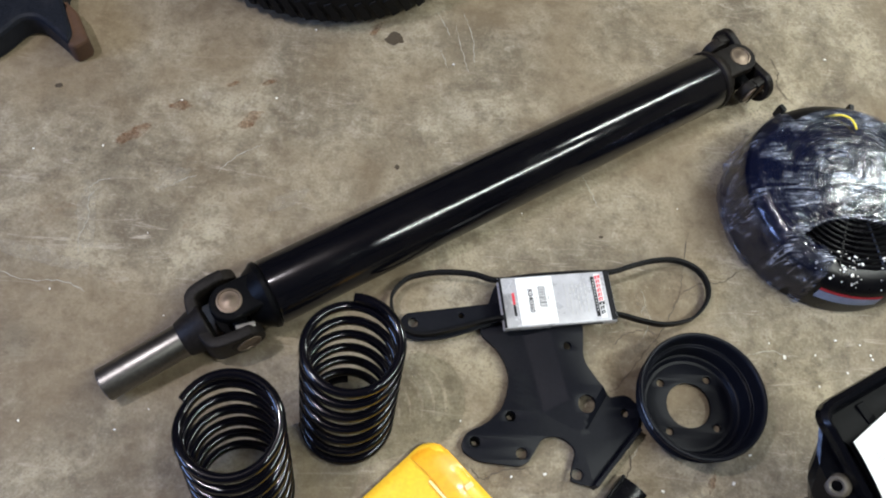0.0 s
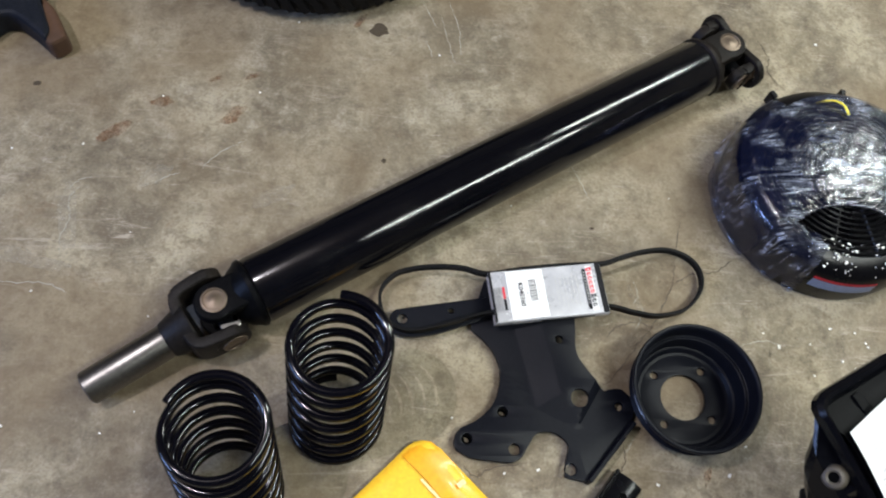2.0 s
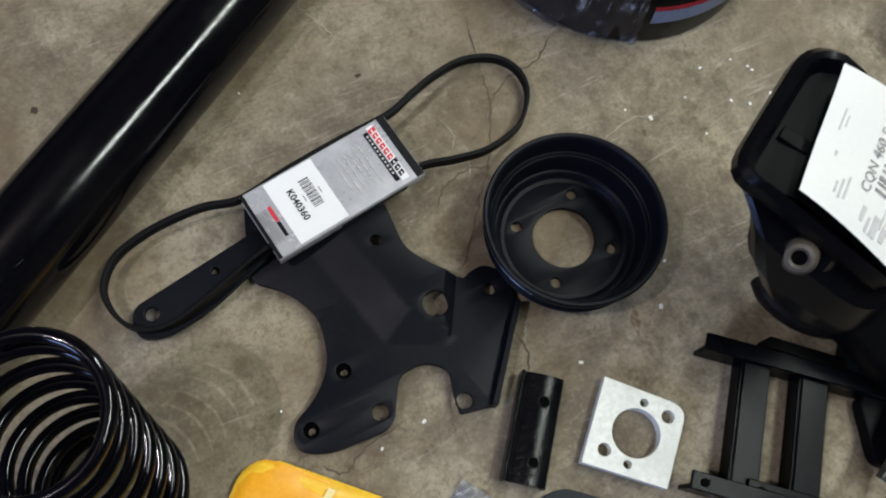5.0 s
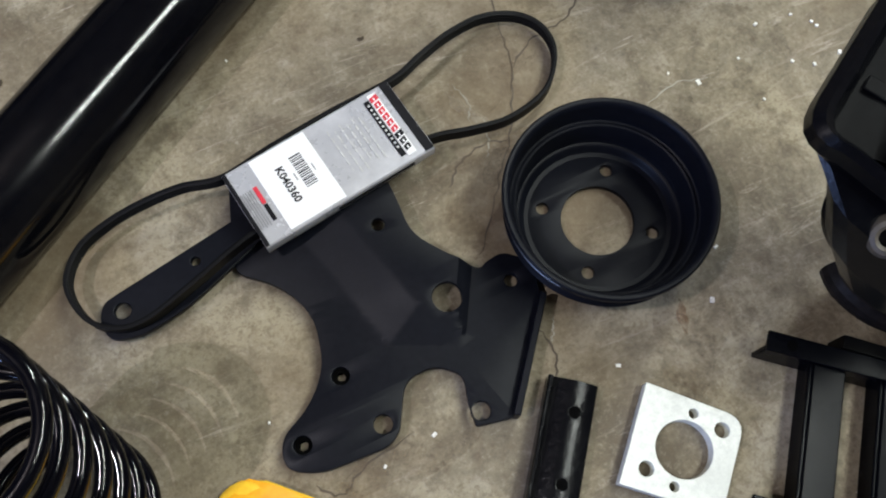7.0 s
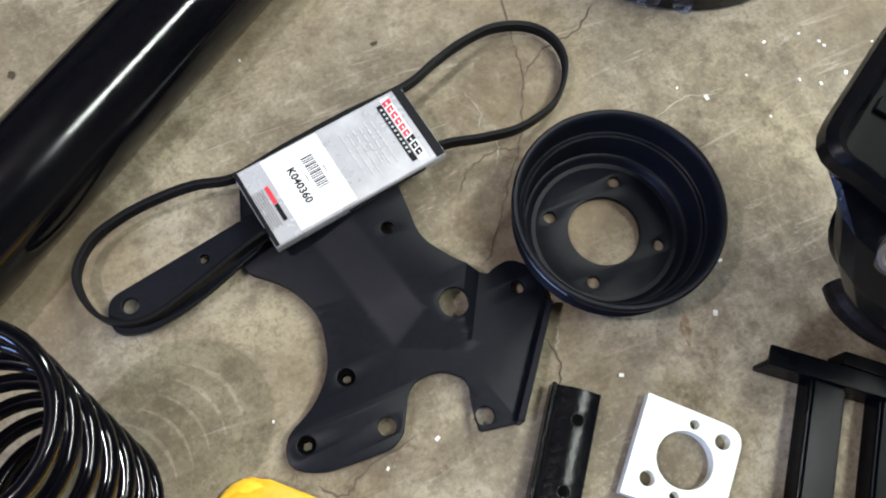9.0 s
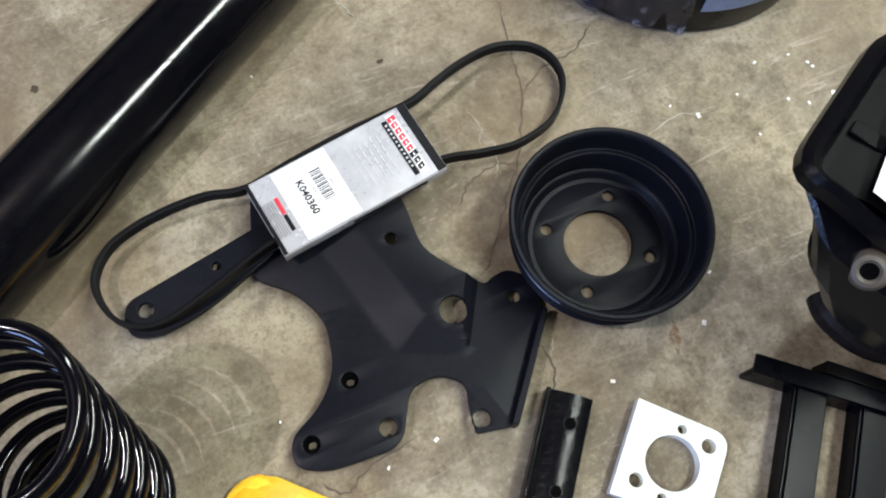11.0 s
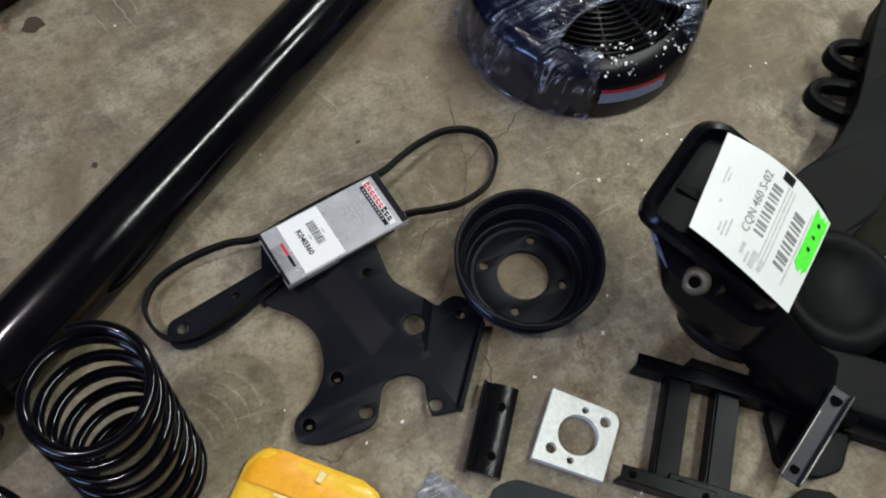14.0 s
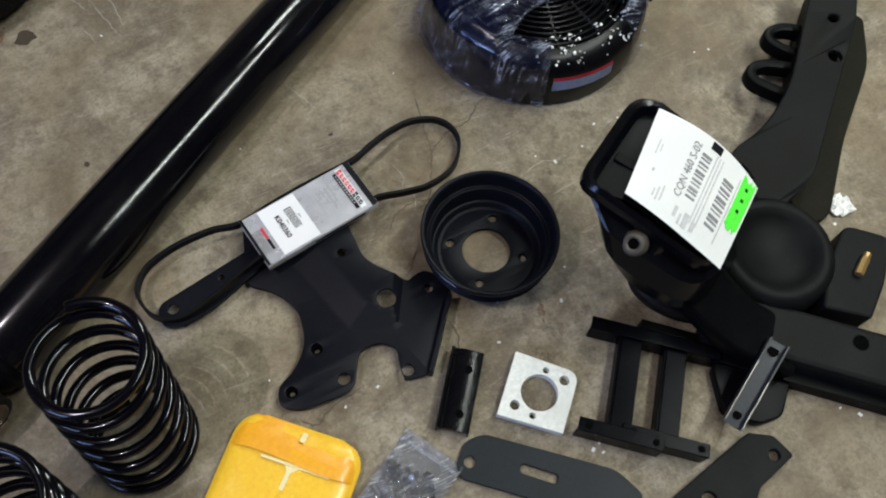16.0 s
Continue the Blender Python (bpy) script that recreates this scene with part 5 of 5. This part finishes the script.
TOP = plate(rounded([(0.770, 0.345, 0.02), (0.800, 0.362, 0.02), (0.848, 0.370, 0.03), (0.905, 0.402, 0.03), (1.000, 0.492, 0.01), (1.050, 0.540, 0.01), (1.085, 0.500, 0.01), (1.030, 0.435, 0.02), (0.945, 0.365, 0.02), (0.850, 0.285, 0.02), (0.790, 0.270, 0.01)]),
            [ring2d(0.983, 0.414, 0.0085), ring2d(1.017, 0.462, 0.0065)], 0.052, 0.060, 0.002)
cut(TOP, [((0.80, 0.25), (0.83, 0.45)), ((0.86, 0.25), (0.89, 0.45)), ((0.79, 0.25), (0.82, 0.45)), ((0.98, 0.52), (1.06, 0.42))])
lift(TOP, lambda x, y: -0.012 * smoothstep(0.87, 0.82, x) + 0.006 * smoothstep(1.0, 1.05, x))
part("upper_arm", TOP, FRAME_BLACK, cross)
WALL = plate(rounded([(0.775, 0.340, 0.02), (0.848, 0.366, 0.03), (0.903, 0.396, 0.03), (1.000, 0.487, 0.01), (1.05, 0.53, 0.01), (1.078, 0.500, 0.01), (1.028, 0.438, 0.02), (0.945, 0.369, 0.02), (0.850, 0.290, 0.02), (0.795, 0.275, 0.01)]), [], 0.010, 0.040, 0.003)
part("arm_web", WALL, FRAME_BLACK, cross)
LOW = plate(rounded([(0.83, 0.255, 0.01), (0.85, 0.300, 0.02), (0.945, 0.375, 0.02), (1.03, 0.445, 0.02), (1.082, 0.503, 0.01), (1.105, 0.47, 0.01), (1.06, 0.405, 0.02), (0.955, 0.325, 0.02), (0.87, 0.245, 0.02)]), [], 0.0, 0.012, 0.002)
part("bottom_flange", LOW, BROWN_BLACK, cross, "lower flange, browner than the arm above")
for path in ([(0.998, 0.470), (0.972, 0.488), (0.950, 0.490), (0.944, 0.474), (0.968, 0.436)], [(0.945, 0.432), (0.914, 0.451), (0.893, 0.451), (0.889, 0.434), (0.913, 0.400)]):
    part("hook", sweep(spline([(x, y, 0.030) for x, y in path], 7), rounded([(-0.0065, -0.010, 0.004), (0.0065, -0.010, 0.004), (0.0065, 0.010, 0.004), (-0.0065, 0.010, 0.004)], 2), up=(0, 0, 1)), DARK_STEEL, cross)
part("saddle", plate(rounded([(0.700, 0.290, 0.02), (0.775, 0.350, 0.02), (0.820, 0.310, 0.02), (0.800, 0.240, 0.02), (0.74, 0.19, 0.02), (0.69, 0.22, 0.02)]), [], 0.004, 0.042, 0.008), FRAME_BLACK, cross)
part("drum", lathe([(0.0001, 0.043), (0.030, 0.044), (0.043, 0.052), (0.050, 0.0575), (0.056, 0.0585), (0.062, 0.056), (0.066, 0.050), (0.068, 0.040), (0.068, 0.0)], Matrix.Translation((0.760, 0.232, 0)), 56, False), FRAME_BLACK, cross, "round dished drum in dark paint")
beam((0.655, 0.206), (0.950, -0.065), 0.060, 0.044, 0.026, FRAME_BLACK, cross, "lower_beam", "", 0.006)
beam((0.645, 0.168), (0.910, -0.075), 0.014, 0.020, 0.0105, DARK_STEEL, cross, "beam_lip")
part("beam_hole", lathe([(0.0001, 0.0), (0.0075, 0.0), (0.0085, 0.0006), (0.0001, 0.0006)], Matrix.Translation((0.780, 0.106, 0.048)), 24, False), HOLE_BLACK, cross, "dark bolt hole")
part("pad", plate(rounded([(0.800, 0.190, 0.01), (0.852, 0.225, 0.012), (0.890, 0.190, 0.012), (0.850, 0.150, 0.01), (0.808, 0.122, 0.004), (0.768, 0.155, 0.004)]), [], 0.0, 0.050, 0.003), FRAME_BLACK, cross)
part("foot", plate(rounded([(0.640, 0.160, 0.01), (0.622, 0.110, 0.008), (0.650, 0.083, 0.008), (0.676, 0.080, 0.006), (0.705, 0.105, 0.006), (0.700, 0.150, 0.01)]), [], 0.0, 0.014, 0.002), DARK_STEEL, cross)
fit_ = thing("brass_fitting", 0.835, 0.176, 0.05, "small brass fitting lying on the black pad", "fitting")
a, b = Vector((0.823, 0.1685, 0.0548)), Vector((0.843, 0.1805, 0.0548))
part("body", rod(a, b, 0.0050, None, 6, None, 0.0006), BRASS, fit_)
part("thread", rod(b, b + (b - a).normalized() * 0.006, 0.004, None, 14), BRASS, fit_)

strap = thing("channel_strap", 0.66, 0.115, 0.014, "short grey steel channel strap with bright edges", "strap")
S0, S1 = Vector((0.694, 0.143, 0.060)), Vector((0.612, 0.095, 0.034))
sd = (S1 - S0).normalized()
sec = [(-0.0105, -0.005), (0.0105, -0.005), (0.0105, 0.005), (0.0085, 0.005), (0.0085, -0.0025), (-0.0085, -0.0025), (-0.0085, 0.005), (-0.0105, 0.005)]
part("channel", sweep([S0, S1], sec, up=(0, 0, 1)), painted("grey_steel", (0.018, 0.020, 0.024), 0.38, (0.03, 0.028, 0.024), spec=0.3), strap)
side = sd.cross(UP).normalized()
for n in (-1, 1):
    part("edge", sweep([S0.lerp(S1, 0.45 if n < 0 else 0.3) + side * n * 0.0095 + UP * 0.0053, S1 + side * n * 0.0095 + UP * 0.0053], [(-0.0006, -0.0003), (0.0006, -0.0003), (0.0006, 0.0003), (-0.0006, 0.0003)], up=(0, 0, 1)), BARE_STEEL, strap, "bright worn edge")
for k, r in ((0.10, 0.0058), (0.87, 0.0045)):
    part("hole", lathe([(0.0001, 0), (r, 0), (r, 0.0006), (0.0001, 0.0006)], Matrix.Translation(S0.lerp(S1, k) + UP * -0.0022), 20, False), HOLE_BLACK, strap, "dark round hole")
part("spacer", box((0.018, 0.014, 0.03), Matrix.Translation(S0.lerp(S1, 0.5) - UP * 0.0215) @ pose(0, 0, 0, 0, 0, 29), 0.001), DARK_STEEL, strap)

# ---- paper scrap ----
bm, grid = bmesh.new(), []
for i in range(9):
    grid.append([bm.verts.new((0.899 + (i - 4) * 0.0036, 0.257 + (j - 4) * 0.0034, 0.006 + 0.005 * noise.noise(Vector((i * 0.7, j * 0.7, 3))) + 0.003 * noise.noise(Vector((i * 1.9, j * 1.7, 5))))) for j in range(9)])
for i in range(8):
    for j in range(8):
        if (i, j) not in ((0, 0), (7, 7), (0, 7), (1, 0), (7, 6)):
            bm.faces.new((grid[i][j], grid[i + 1][j], grid[i + 1][j + 1], grid[i][j + 1]))
for v in [v for v in bm.verts if not v.link_faces]:
    bm.verts.remove(v)
low = min(v.co.z for v in bm.verts)
bmesh.ops.translate(bm, verts=bm.verts, vec=(0, 0, 0.0004 - low))
bmesh.ops.solidify(bm, geom=bm.faces[:], thickness=0.0004)
solo("paper_scrap", bm, TAG_PAPER, "small crumpled white paper scrap on the concrete", "paper", smooth=False)

# ---- tyre ----
tyre = thing("tyre", -0.004, 1.128, 0.0, "black rubber tyre lying on its side", "tyre")
TM = Matrix.Translation((-0.004, 1.128, 0))
part("carcass", lathe([(0.125, 0.012), (0.16, 0.002), (0.20, 0.0), (0.222, 0.010), (0.233, 0.03), (0.235, 0.065), (0.233, 0.10), (0.222, 0.12), (0.20, 0.130), (0.16, 0.128), (0.125, 0.118), (0.118, 0.105), (0.118, 0.025)], TM, 96), RUBBER, tyre)
one = box((0.0035, 0.012, 0.038), pose(0, 0, 0, 25, 0, 0), 0.0015)
me = bpy.data.meshes.new("tread_block")
one.to_mesh(me)
one.free()
me.materials.append(RUBBER)
for k in range(72):
    for row in (0, 1):
        t = 2 * math.pi * (k + 0.5 * row) / 72
        ob = new("tread_block", me)
        ob.parent = tyre
        ob.matrix_local = pose(0.2345 * math.cos(t), 0.2345 * math.sin(t), 0.042 + 0.046 * row, 0, 0, math.degrees(t))

# ---- rusty casting ----
casting = thing("iron_casting", -0.38, 0.84, 0.0, "blue-grey iron casting with a rusty tip", "casting")
part("body", plate(rounded([(-0.52, 0.992, 0.01), (-0.50, 0.812, 0.01), (-0.425, 0.787, 0.01), (-0.405, 0.812, 0.01), (-0.388, 0.840, 0.012), (-0.370, 0.844, 0.012), (-0.342, 0.824, 0.01), (-0.320, 0.805, 0.008), (-0.318, 0.824, 0.008), (-0.345, 0.882, 0.01), (-0.36, 0.992, 0.01)]), [], 0.0, 0.04, 0.006), BLUE_IRON, casting)
part("tip", plate(rounded([(-0.340, 0.824, 0.006), (-0.316, 0.801, 0.008), (-0.297, 0.818, 0.008), (-0.322, 0.862, 0.008), (-0.342, 0.880, 0.006)]), [], 0.0, 0.036, 0.005), RUSTY, casting, "rusty brown tip")

# ---- dark part beyond the fan ----
far = thing("hub_part", 1.02, 0.90, 0.0, "dark round iron hub part on the floor", "hub")
part("body", lathe([(0.0001, 0.0), (0.05, 0.0), (0.062, 0.006), (0.06, 0.03), (0.045, 0.05), (0.03, 0.055), (0.0001, 0.055)], Matrix.Translation((1.02, 0.90, 0)), 40, False), CAST_IRON, far)
